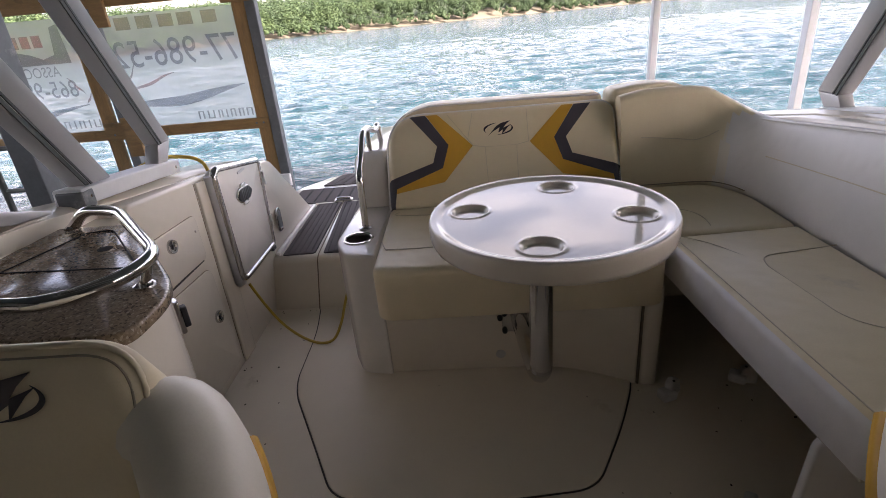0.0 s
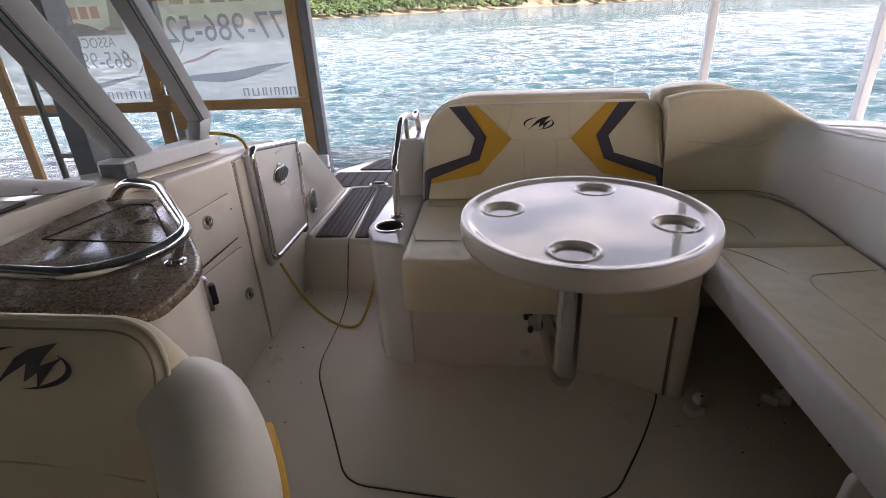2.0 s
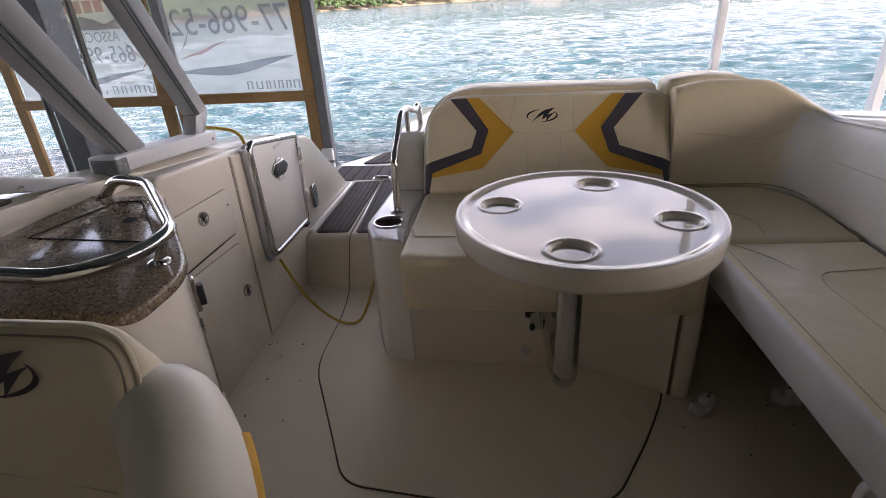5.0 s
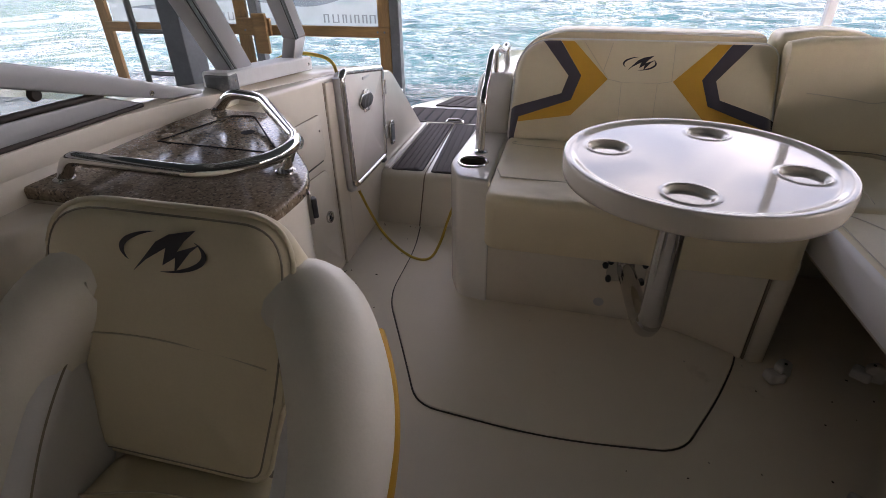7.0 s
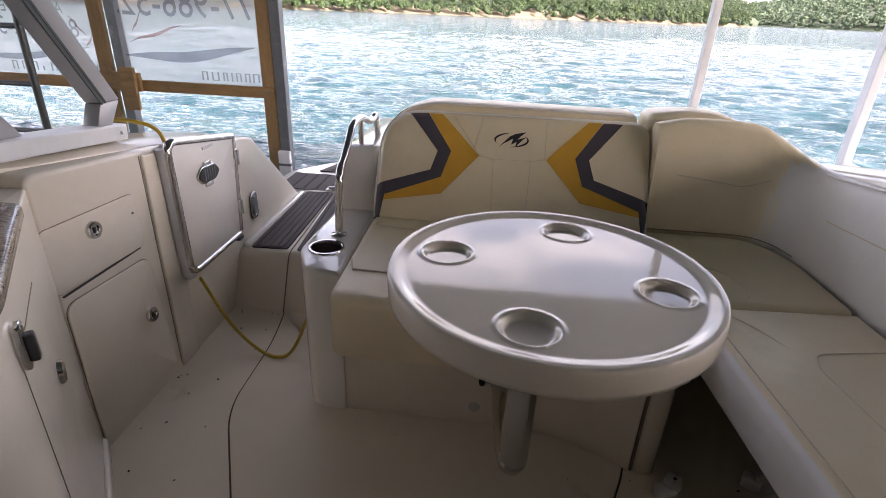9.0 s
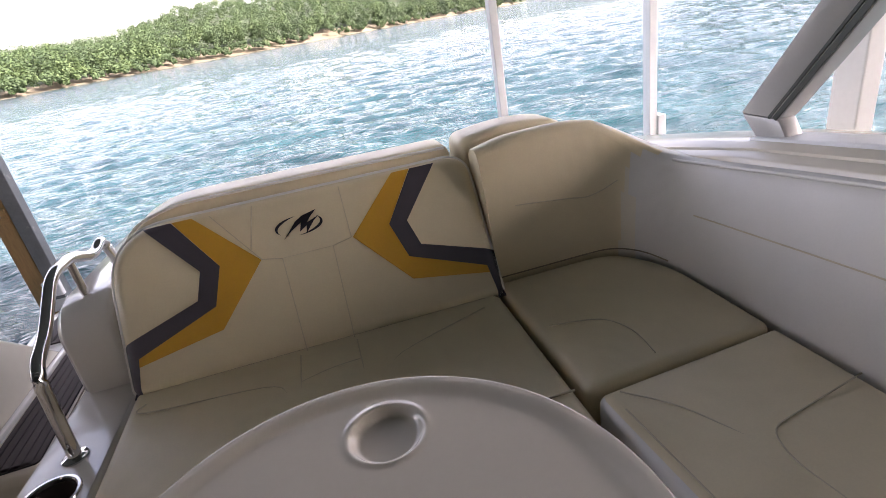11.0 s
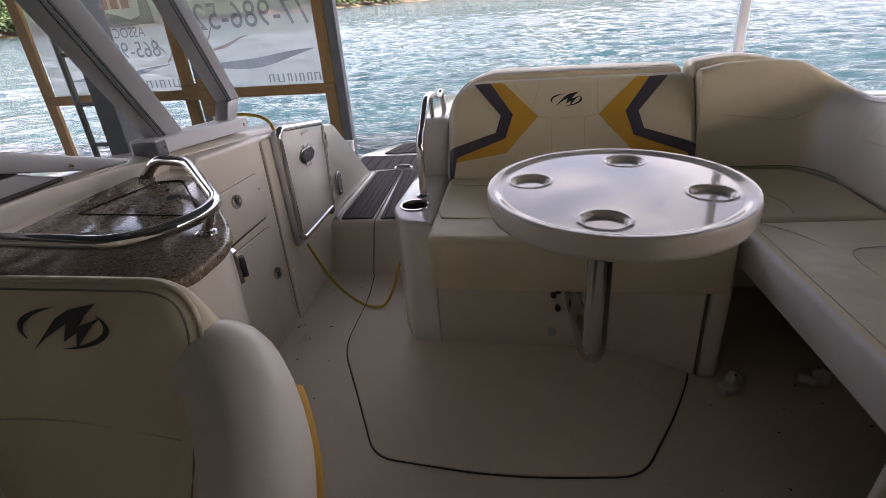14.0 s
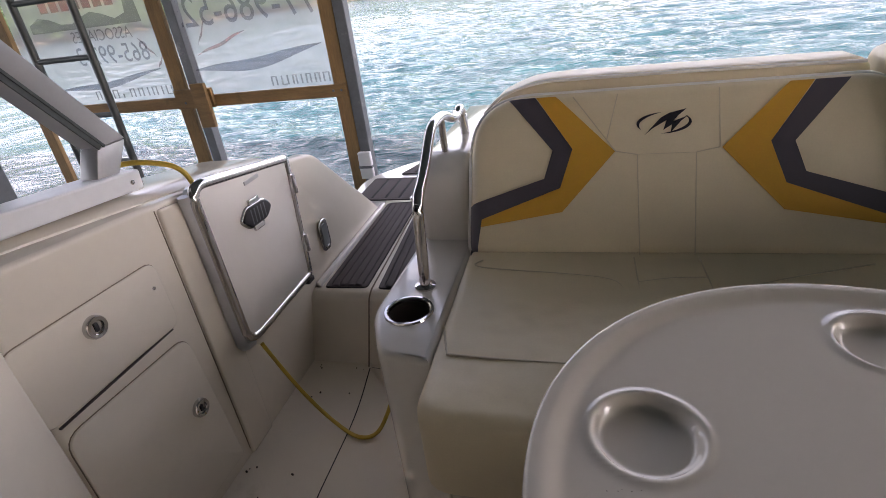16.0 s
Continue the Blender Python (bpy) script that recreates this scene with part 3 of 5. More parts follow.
deck_pad([(-0.84, 3.58), (-0.36, 3.58), (-0.36, 3.86), (-0.74, 3.86)], 0.185, 7, "dark brown planked foam pad at the platform's outer edge")
deck_pad([(-0.30, 3.20), (1.25, 3.20), (1.25, 3.82), (-0.30, 3.82)], 0.185, 16, "wide dark brown planked foam pad behind the transom")
for cx, cy in ((-0.60, 3.17), (-0.46, 3.55)):
    cleat = thing("pop_up_cleat", "small polished steel cleat flush in the platform", "cleat", (cx, cy, 0.185), "stern cleats")
    part("cleat_base", slab(rounded([(cx - 0.06, cy - 0.022), (cx + 0.06, cy - 0.022), (cx + 0.06, cy + 0.022), (cx - 0.06, cy + 0.022)], 0.02), 0.204 if cy < 3.2 else 0.185, 0.216 if cy < 3.2 else 0.197, 0.005), CHROME, cleat)
    part("horn", tube([(cx - 0.045, cy, 0.219), (cx, cy, 0.223), (cx + 0.045, cy, 0.219)], 0.008, 8), CHROME, cleat)

# ---- port side: drawers, door, galley ----
def flush_latch(y, z, parent, r=0.024):
    face = plane_map((-0.768, y, z), (0, 1, 0), (0, 0, 1))
    latch = part("latch", lathe([(0.0, 0.006), (r * 0.55, 0.006), (r * 0.62, 0.010), (r * 0.9, 0.011), (r, 0.007), (r, -0.002)], (0, 0, 0), 24, face), CHROME, parent, "round polished steel push latch")
    part("keyhole", turned(box((-0.004, -0.009, 0.006), (0.004, 0.009, 0.009), 0.001), face), BLACK, latch)


def side_panel(name, outline, rad, label):
    (y0, z0) = outline[0]
    pn = thing(name, label, "hatch", (-0.775, y0, z0), "side lockers in the cockpit")
    o = rounded(outline, rad, 5)
    part("gap", slab(o, -0.776, -0.7735, 0.001, SIDE), JOINT, pn, "dark joint round the panel")
    part("panel", slab(inset(ccw(o), 0.0018), -0.776, -0.769, 0.003, SIDE), GELCOAT, pn)
    return pn


locker = side_panel("side_locker", [(1.385, 0.492), (1.742, 0.484), (1.738, 0.655), (1.385, 0.668)], 0.03, "ivory fibreglass side locker drawer with a round steel latch")
flush_latch(1.55, 0.612, locker)
part("drawer_gap", box((-0.7745, 1.41, 0.4835), (-0.7685, 1.715, 0.4875), 0.001), RUBBER, locker, "dark gap under the drawer")
part("screw", lathe([(0.0, 0.003), (0.004, 0.002), (0.004, -0.001)], (0, 0, 0), 10, plane_map((-0.769, 1.71, 0.60), (0, 1, 0), (0, 0, 1))), CHROME, locker)
locker = side_panel("side_locker", [(1.405, 0.015), (1.772, 0.015), (1.742, 0.446), (1.405, 0.462)], [0.01, 0.01, 0.04, 0.04], "ivory fibreglass side locker door with a round steel latch")
flush_latch(1.694, 0.262, locker)
solid("trim_panel_post", slab(rounded([(1.80, FLOOR), (1.905, FLOOR), (1.905, 0.735), (1.80, 0.748)], 0.01), -0.778, -0.766, 0.006, SIDE), GELCOAT, "raised ivory strip beside the lockers", "trim", "structure")
solid("trim_wall_recess", tube([(-0.7755, 1.795, 0.748), (-0.7755, 1.797, 0.4), (-0.7755, 1.80, 0.0)], 0.0018, 6), JOINT, "thin joint line round the locker wall", "trim", "structure")

door_out = rounded([(1.882, 0.769), (1.900, 0.303), (2.272, 0.307), (2.302, 0.700)], [0.05, 0.05, 0.012, 0.012], 7)
gate = thing("transom_door", "ivory transom door with a polished steel frame, folded open against the side", "door", (-0.775, 1.93, 0.27))
part("door_panel", slab(door_out, -0.775, -0.735, 0.004, SIDE), WHITE, gate)
part("door_frame", tube([SIDE @ Vector((p.x, p.y, -0.742)) for p in ccw(door_out)], 0.014, 10, True), CHROME, gate, "polished steel edge frame")
part("side_channel", tube(bent([(-0.757, 1.872, 0.75), (-0.757, 1.888, 0.294), (-0.757, 1.93, 0.286)], 0.04), 0.015, 8), ALU, gate, "steel channel along the hinge edge")
face = plane_map((-0.735, 2.080, 0.616), (0, 1, -0.04), (0, 0.04, 1))
handle = part("handle", puff(rounded([(-0.080, 0.0), (-0.045, -0.032), (0.045, -0.032), (0.080, 0.0), (0.045, 0.032), (-0.045, 0.032)], 0.016, 5), 0, 0.008, 0.006, face, 0.003), CHROME, gate, "chromed pull latch with a dark centre")
part("handle_inlay", puff(rounded([(-0.072, 0.0), (-0.041, -0.027), (0.041, -0.027), (0.072, 0.0), (0.041, 0.027), (-0.041, 0.027)], 0.014, 5), 0.006, 0.0125, 0.003, face, 0.001), BLACK, handle)
for i in range(5):
    part("handle_rib", turned(box((-0.032 + i * 0.016 - 0.002, -0.021, 0.0118), (-0.032 + i * 0.016 + 0.002, 0.021, 0.0142), 0.001), face), GREY_STEEL, handle)
for sgn in (-1, 1):
    part("handle_wing", turned(box((-0.024, sgn * 0.037 - 0.008, 0), (0.024, sgn * 0.037 + 0.008, 0.009), 0.003), face), CHROME, handle)
part("top_catch", turned(box((2.07, 0.700, -0.737), (2.14, 0.711, -0.731), 0.002), SIDE), ALU, gate, "small steel catch plate")
part("hinge_foot", box((-0.772, 2.25, 0.275), (-0.735, 2.29, 0.292), 0.004), BLACK, gate, "black hinge foot")
for yy, zz in ((2.297, 0.62), (2.282, 0.42)):
    part("hinge", turned(lathe([(0.009, -0.03), (0.009, 0.03)], (0, 0, 0), 10), Matrix.Translation((-0.728, yy, zz))), CHROME, gate)

vent = thing("side_latch_plate", "oval steel latch plate on the stern side moulding", "latch", (-0.775, 2.477, 0.346))
face = plane_map((-0.774, 2.480, 0.35), (0, 1, 0), (0, 0.0, 1))
part("plate", puff(rounded([(-0.034, -0.062), (0.034, -0.062), (0.034, 0.062), (-0.034, 0.062)], 0.03, 5), 0, 0.008, 0.004, face), CHROME, vent)
part("recess", puff(rounded([(-0.022, -0.045), (0.022, -0.045), (0.022, 0.045), (-0.022, 0.045)], 0.02, 5), 0.006, 0.0105, 0.002, face), GREY_STEEL, vent)
part("pin", turned(box((-0.012, -0.056, 0.008), (0.012, -0.040, 0.014), 0.003), face), CHROME, vent)

counter = [(-0.95, 0.725), (-0.356, 0.725), (-0.354, 0.85), (-0.385, 0.925), (-0.655, 1.265), (-0.95, 1.275)]
cabinet = [(-0.95, 0.735), (-0.372, 0.735), (-0.370, 0.85), (-0.400, 0.925), (-0.772, 1.398), (-0.95, 1.40)]
TOP_Z = 0.797
galley = thing("galley_cabinet", "ivory fibreglass wet bar cabinet with small steel latches", "cabinet", (-0.7, 1.0, FLOOR))
part("body", slab(rounded(cabinet, [0.005, 0.03, 0.05, 0.06, 0.005, 0.005], 5), FLOOR, TOP_Z - 0.022, 0.006), GELCOAT, galley)
part("kick", slab(rounded([(p[0] + 0.012 if p[0] > -0.9 else p[0], p[1] + 0.004) for p in cabinet], [0.005, 0.03, 0.05, 0.06, 0.005, 0.005], 5), FLOOR, 0.035, 0.012), GELCOAT, galley)
gx, gy = Vector((-0.400, 0.925, 0)), Vector((-0.772, 1.398, 0))
along = (gy - gx).normalized()
out_n = along.cross(Vector((0, 0, 1)))
sg = 1


def on_galley(a, z, w=0.0):
    return Vector((gx.x, gx.y, z)) + along * a + out_n * w
part("door_joint", tube(bent([on_galley(0.05, 0.03), on_galley(0.05, 0.665), on_galley(0.33, 0.665)], 0.02), 0.0014, 6), JOINT, galley, "thin dark joint round the cabinet door")
m = plane_map(on_galley(0.058, 0.684), along * sg, (0, 0, 1))
catch = part("catch", turned(box((-0.016, -0.038, 0), (0.016, 0.038, 0.014), 0.004), m), CHROME, galley, "dark steel lever catch")
part("catch_lever", turned(box((-0.010, -0.028, 0.012), (0.010, 0.020, 0.026), 0.004), m), BLACK, catch)
m = plane_map(on_galley(0.312, 0.463), along * sg, (0, 0, 1))
part("push_latch", lathe([(0.0, 0.006), (0.014, 0.006), (0.024, 0.009), (0.026, 0.0)], (0, 0, 0), 20, m), CHROME, galley, "round polished steel push latch")

top = thing("granite_worktop", "polished brown speckled granite worktop with a flush lid", "worktop", (-0.7, 1.0, TOP_Z - 0.024))
part("stone", slab(rounded(counter, [0.01, 0.04, 0.05, 0.05, 0.012, 0.01], 6), TOP_Z - 0.024, TOP_Z, 0.008), GRANITE, top)
lid = rounded([(-0.80, 1.002), (-0.487, 0.986), (-0.69, 1.226), (-0.752, 1.214)], [0.004, 0.012, 0.02, 0.006], 4)
part("lid_joint", tube([(p.x, p.y, TOP_Z + 0.0002) for p in lid], 0.002, 6, True), GROOVE, top, "dark joint of the flush lid")
part("finger_hole", lathe([(0.0, 0.0008), (0.016, 0.0008), (0.016, 0.0)], (-0.632, 1.102, TOP_Z), 18), GROOVE, top, "round black finger hole")

rail = thing("worktop_rail", "polished steel fiddle rail round the worktop corner", "rail", (-0.7, 1.0, TOP_Z))
RAIL_Z = TOP_Z + 0.05
run = bent([(-0.818, 0.772, TOP_Z), (-0.785, 0.768, RAIL_Z), (-0.48, 0.750, RAIL_Z), (-0.405, 0.83, RAIL_Z), (-0.402, 0.93, RAIL_Z), (-0.66, 1.222, RAIL_Z), (-0.765, 1.250, RAIL_Z), (-0.822, 1.264, TOP_Z)], 0.06, 8)
part("rail_bar", tube(run, 0.0135, 12), CHROME, rail)
part("stanchion", tube([(-0.422, 0.898, TOP_Z), (-0.404, 0.905, RAIL_Z)], 0.010, 10), CHROME, rail)
for p in ((-0.818, 0.772), (-0.822, 1.264), (-0.422, 0.898)):
    part("foot", lathe([(0.02, 0), (0.02, 0.004), (0.012, 0.008)], (*p, TOP_Z), 16), CHROME, rail)

ledge = solid("side_ledge", slab(rounded([(-0.95, 0.56), (-0.80, 0.60), (-0.74, 0.70), (-0.745, 0.742), (-0.95, 0.742)], 0.03), 0.30, 0.765, 0.015), GELCOAT, "small ivory moulded box beside the worktop", "ledge", "structure")
grille = thing("speaker_grille", "round brown slatted grille in the side", "grille", (-0.862, 0.42, 0.62))
m = plane_map((-0.863, 0.44, 0.62), (0, 1, 0), (0, 0, 1))
part("grille_ring", lathe([(0.07, 0), (0.075, 0.006), (0.085, 0.006), (0.09, 0)], (0, 0, 0), 28, m, False), BLACK, grille)
for i in range(7):
    part("slat", turned(box((-0.065, -0.052 + i * 0.0165, 0.001), (0.065, -0.044 + i * 0.0165, 0.006), 0.002), m), BLACK, grille)

# ---- radar arch and windscreen ----
def arch_base(side, x, y0, y1, z0, z1, label):
    base = thing("arch_foot_plate", label, "arch base", (side * x, y0, z0))
    a, b = Vector((side * x, y0, z0)), Vector((side * x, y1, z1))
    part("channel", bar(a + Vector((0, 0, 0.012)), b + Vector((0, 0, 0.012)), 0.085, 0.046, 0.006), ALU_WHITE, base)
    for f in (0.06, 0.94):
        p = a.lerp(b, f)
        part("bolt", lathe([(0.0, 0.003), (0.005, 0.002), (0.006, 0)], (0, 0, 0), 10, plane_map((p.x - side * 0.043, p.y, p.z + 0.01), (0, -side, 0), (0, 0, 1))), CHROME, base)
    return base


def strut(lo, hi, h0, h1, half):
    """A flat leg with level ends: from lo to hi, h0 and h1 its half widths along y."""
    bm = bmesh.new()
    ring = [[bm.verts.new((c[0] + a * half, c[1] + b * h, c[2])) for a, b in ((-1, -1), (1, -1), (1, 1), (-1, 1))] for c, h in ((lo, h0), (hi, h1))]
    bm.faces.new(ring[0][::-1]), bm.faces.new(ring[1])
    for q in range(4):
        bm.faces.new((ring[0][q], ring[0][(q + 1) % 4], ring[1][(q + 1) % 4], ring[1][q]))
    bmesh.ops.recalc_face_normals(bm, faces=bm.faces)
    bmesh.ops.bevel(bm, geom=list(bm.edges), offset=0.006, segments=2, affect="EDGES", profile=0.5)
    return smooth(bm, 25)


def arch_leg(x0, elbow_y, elbow_z, foot_y, x1, run_y, run_z, parent, w=0.10, kinked=True):
    """A flat aluminium arch leg with a short kinked foot, raked towards the bow."""
    leg = [(x0, foot_y, elbow_z - 0.07), (x0, elbow_y, elbow_z), (x1, run_y, run_z)]
    h = w * 0.58
    part("leg", strut(leg[1], leg[2], h, h, 0.025), ALU, parent)
    out_x = math.copysign(0.0255, -x0)
    # dark strips laid on the face as the shadow in its grooves
    for shift, wide in ((-0.50, 0.007), (-0.78, 0.012)):
        off = Vector((out_x, shift * h, 0))
        part("leg_groove", bar(Vector(leg[1]) + off, Vector(leg[2]) + off, wide, 0.004, 0.001, up=(1, 0, 0)), DARK_STEEL, parent, "thin dark strip drawn as the shade in the leg's groove")
    if kinked:
        part("leg_foot", strut(Vector(leg[0]) - Vector((0, 0, 0.01)), leg[1], h * 0.72, h * 0.95, 0.0255), ALU, parent, "kinked pale foot")


arch = thing("radar_arch", "silver aluminium radar arch spanning the cockpit", "arch", (0.25, 1.5, 0.85))
arch_base(-1, 0.88, 1.355, 1.86, 0.838, 0.792, "white channel plate under the arch on the gunwale")
arch_base(1, 1.47, 1.36, 1.935, 0.852, 0.778, "white channel plate under the arch on the gunwale")
arch_leg(-0.88, 1.835, 0.895, 1.785, -0.565, 0.78, 1.955, arch, 0.074)
arch_leg(-0.893, 1.476, 0.858, 1.45, -0.565, 0.40, 1.955, arch, 0.10, False)
arch_leg(1.47, 1.93, 0.862, 1.866, 1.155, 0.87, 1.955, arch, 0.10)
arch_leg(1.47, 1.52, 0.93, 1.50, 1.155, 0.45, 1.955, arch, 0.115)
part("crossbar", bar((-0.565, 0.76, 1.95), (1.155, 0.87, 1.95), 0.09, 0.05, 0.01), ALU, arch)
part("crossbar", bar((-0.565, 0.39, 1.95), (1.155, 0.46, 1.95), 0.09, 0.05, 0.01), ALU, arch)
part("hinge_block", box((-0.915, 1.352, 0.815), (-0.835, 1.40, 0.865), 0.006), GREY_STEEL, arch, "dark grey hinge block")

screen = thing("windscreen_side", "grey framed side windscreen pane on the gunwale", "windscreen", (-0.868, 0.8, 0.85))
SCREEN = plane_map((-0.868, 0, 0), (0, 1, 0), (0, 0, 1))


def strip_plate(edges, w0, w1, m, bevel=0.006):
    """A long plate between two edges, given as (u, lower v, upper v)."""
    bm = bmesh.new()
    rows = [[bm.verts.new(m @ Vector(p)) for p in ((u, lo, w0), (u, hi, w0), (u, hi, w1), (u, lo, w1))] for u, lo, hi in edges]
    for a, b in zip(rows, rows[1:]):
        for i in range(4):
            bm.faces.new((a[i], a[(i + 1) % 4], b[(i + 1) % 4], b[i]))
    bm.faces.new(rows[0]), bm.faces.new(rows[-1][::-1])
    bmesh.ops.recalc_face_normals(bm, faces=bm.faces)
    bmesh.ops.bevel(bm, geom=[e for e in bm.edges if e.calc_face_angle(0) > 0.8], offset=bevel, segments=3, affect="EDGES", profile=0.5)
    return smooth(bm, 40)


part("top_frame", strip_plate([(1.25, 0.842, 0.852), (1.13, 0.858, 0.892), (0.955, 0.908, 0.954), (0.77, 0.966, 1.012), (0.30, 1.112, 1.158), (-0.6, 1.392, 1.438)], -0.028, 0.022, SCREEN, 0.004), ALU, screen, "brushed grey top frame")
part("sill", slab([(1.06, 0.862), (0.96, 0.905), (0.74, 0.914), (-0.6, 0.975), (-0.6, 0.90), (0.72, 0.868)], -0.020, 0.010, 0.004, SCREEN), ALU, screen, "grey sill panel below the glass")
pane = part("pane", slab([(0.955, 0.906), (0.77, 0.972), (-0.6, 1.40), (-0.6, 0.97), (0.74, 0.912)], -0.006, -0.001, 0.001, SCREEN), GLASS, screen)
pane.visible_shadow = False
part("gasket", tube([(-0.862, -0.6, 0.982), (-0.862, 0.74, 0.920), (-0.862, 0.955, 0.911)], 0.007, 8), RUBBER, screen)
part("sill_gasket", tube([(-0.858, -0.6, 0.904), (-0.858, 0.72, 0.872), (-0.858, 1.05, 0.864)], 0.005, 8), RUBBER, screen)
part("rivet", lathe([(0.0, 0.004), (0.006, 0.003), (0.007, 0)], (0, 0, 0), 10, plane_map((-0.846, 1.075, 0.885), (0, 1, 0), (0, 0, 1))), CHROME, screen)
part("pull_knob", lathe([(0.0, 0.010), (0.010, 0.010), (0.013, 0.004), (0.013, 0.0)], (0, 0, 0), 16, plane_map((-0.866, 0.815, 0.945), (0, 1, 0), (0, 0, 1))), RUBBER, screen, "small dark knob on the glass")

# ---- stern bench, settee and table ----
bench = thing("bench_moulding", "ivory fibreglass bench base with a drink pod beside it", "bench", (0.25, 1.7, FLOOR))
part("base", slab(rounded([(-0.295, 2.40), (-0.30, 1.83), (-0.235, 1.668), (0.50, 1.655), (0.735, 1.532), (0.735, 2.40)], [0.01, 0.08, 0.05, 0.14, 0.012, 0.01], 6), FLOOR, 0.315, 0.01), GELCOAT, bench)
def pod_with_well(outline, z0, z1, at, r, depth):
    """The pod with a round well sunk into its top."""
    bm = slab(outline, z0, z1, 0.014)
    tops = [v for v in bm.verts if abs(v.co.z - z1) < 1e-6 and len(v.link_edges) > 12]
    bmesh.ops.delete(bm, geom=tops, context="VERTS")
    ringv = [bm.verts.new((at[0] + r * math.cos(math.tau * i / 32), at[1] + r * math.sin(math.tau * i / 32), z1)) for i in range(32)]
    edges = [bm.edges.new((ringv[i], ringv[(i + 1) % 32])) for i in range(32)]
    bmesh.ops.triangle_fill(bm, edges=edges + [e for e in bm.edges if e.is_boundary], use_beauty=True, normal=(0, 0, 1))
    low = [bm.verts.new((v.co.x, v.co.y, z1 - depth)) for v in ringv]
    for i in range(32):
        bm.faces.new((ringv[i], ringv[(i + 1) % 32], low[(i + 1) % 32], low[i]))
    bm.faces.new(low)
    bmesh.ops.recalc_face_normals(bm, faces=bm.faces)
    return smooth(bm, 40)


cup_at = (-0.226, 1.822, 0.484)
pod = part("drink_pod", pod_with_well(rounded([(-0.292, 2.25), (-0.31, 1.81), (-0.25, 1.672), (-0.137, 1.655), (-0.137, 2.25)], [0.01, 0.04, 0.04, 0.01, 0.01], 6), FLOOR, 0.484, cup_at, 0.048, 0.08), WHITE, bench, "glossy white pod with a cup holder")
cup = part("cup_holder", lathe([(0.046, -0.004), (0.047, 0.0025), (0.050, 0.005), (0.055, 0.005), (0.057, 0.001)], cup_at, 32, Matrix(), False), CHROME, bench, "polished steel cup holder rim")
part("cup_well", lathe([(0.0, -0.076), (0.043, -0.076), (0.0455, -0.07), (0.0465, -0.003)], cup_at, 32, Matrix(), False), CUP_STEEL, cup, "brushed steel well")
grab = part("grab_rail", tube(bent([(-0.216, 1.928, 0.482), (-0.216, 1.955, 0.69), (-0.222, 2.055, 0.722), (-0.226, 2.185, 0.805), (-0.222, 2.30, 0.805), (-0.205, 2.37, 0.772), (-0.200, 2.44, 0.80), (-0.200, 2.47, 0.70)], 0.04, 7), 0.0135, 12), CHROME, bench, "bent polished steel grab rail")
part("rail_foot", lathe([(0.026, 0), (0.026, 0.004), (0.015, 0.008)], (-0.216, 1.928, 0.484), 20), CHROME, grab)
part("rail_post", tube([(-0.220, 2.275, 0.705), (-0.222, 2.275, 0.805)], 0.010, 10), CHROME, grab)
part("drain_plug", lathe([(0.0, 0.005), (0.018, 0.005), (0.02, 0.0)], (0, 0, 0), 20, plane_map((0.274, 1.663, 0.05), (1, 0, 0), (0, 0, 1))), ALU, bench, "round grey drain plug")
part("dark_joint", box((0.7365, 1.536, FLOOR), (0.7435, 1.60, 0.33), 0.001), JOINT, bench, "dark joint at the end of the base")
pillar = solid("trim_corner_pillar", slab(rounded([(0.744, 1.528), (0.80, 1.522), (0.835, 1.66), (0.744, 1.80)], [0.02, 0.05, 0.03, 0.01], 5), FLOOR, 0.365, 0.01), GELCOAT, "rounded ivory corner pillar under the settee", "pillar", "structure")


def stitched(path, parent, r=0.0018, mat=THREAD):
    return part("seam", tube(path, r, 5), mat, parent, "stitched seam")


aft = thing("stern_seat_cushion", "cream vinyl seat cushion with stitched panels on the stern bench", "seat cushion", (0.33, 1.77, 0.315))
aft_out = rounded([(-0.138, 2.10), (-0.132, 1.50), (0.795, 1.50), (0.80, 2.10)], [0.02, 0.06, 0.05, 0.02], 6)
part("cushion", puff(aft_out, 0.316, 0.500, 0.028, Matrix(), 0.008), VINYL, aft)
part("front_piping", tube([(-0.128, 1.75, 0.497), (-0.10, 1.66, 0.503), (0.0, 1.652, 0.505), (0.79, 1.645, 0.504)], 0.0025, 6), THREAD_PALE, aft, "stitched seam")
for pts in ([(-0.09, 2.02), (-0.085, 1.985), (0.18, 1.95), (0.235, 1.90), (0.245, 1.86)], [(0.265, 2.04), (0.262, 1.55)], [(0.405, 2.04), (0.41, 1.55)], [(0.735, 2.02), (0.50, 1.93), (0.47, 1.86)], [(0.265, 1.93), (0.335, 1.95), (0.408, 1.955)]):
    stitched([(p.x, p.y, 0.5055) for p in spline([(*q, 0) for q in pts], 5)], aft, 0.0016, THREAD_PALE)

RAKE = plane_map((0.34, 2.06, 0.497), (1, 0, 0), (0, 0.516, 0.856))
BR = 0.03
back_out = rounded([(-0.474, 0.002), (0.474, 0.002), (0.474, 0.414), (-0.474, 0.414)], [0.03, 0.03, 0.07, 0.16], 10)


def back_face(u, v):
    """How far the rounded rim of the backrest falls away at (u, v)."""
    d, p = 1.0, Vector((u, v))
    for a, b in zip(back_out, back_out[1:] + back_out[:1]):
        e = b - a
        k = max(0.0, min(1.0, (p - a).dot(e) / max(e.length_squared, 1e-12)))
        d = min(d, (a + e * k - p).length)
    d = max(0.0, min(BR, d))
    return -BR + math.sqrt(max(0.0, BR * BR - (BR - d) ** 2))


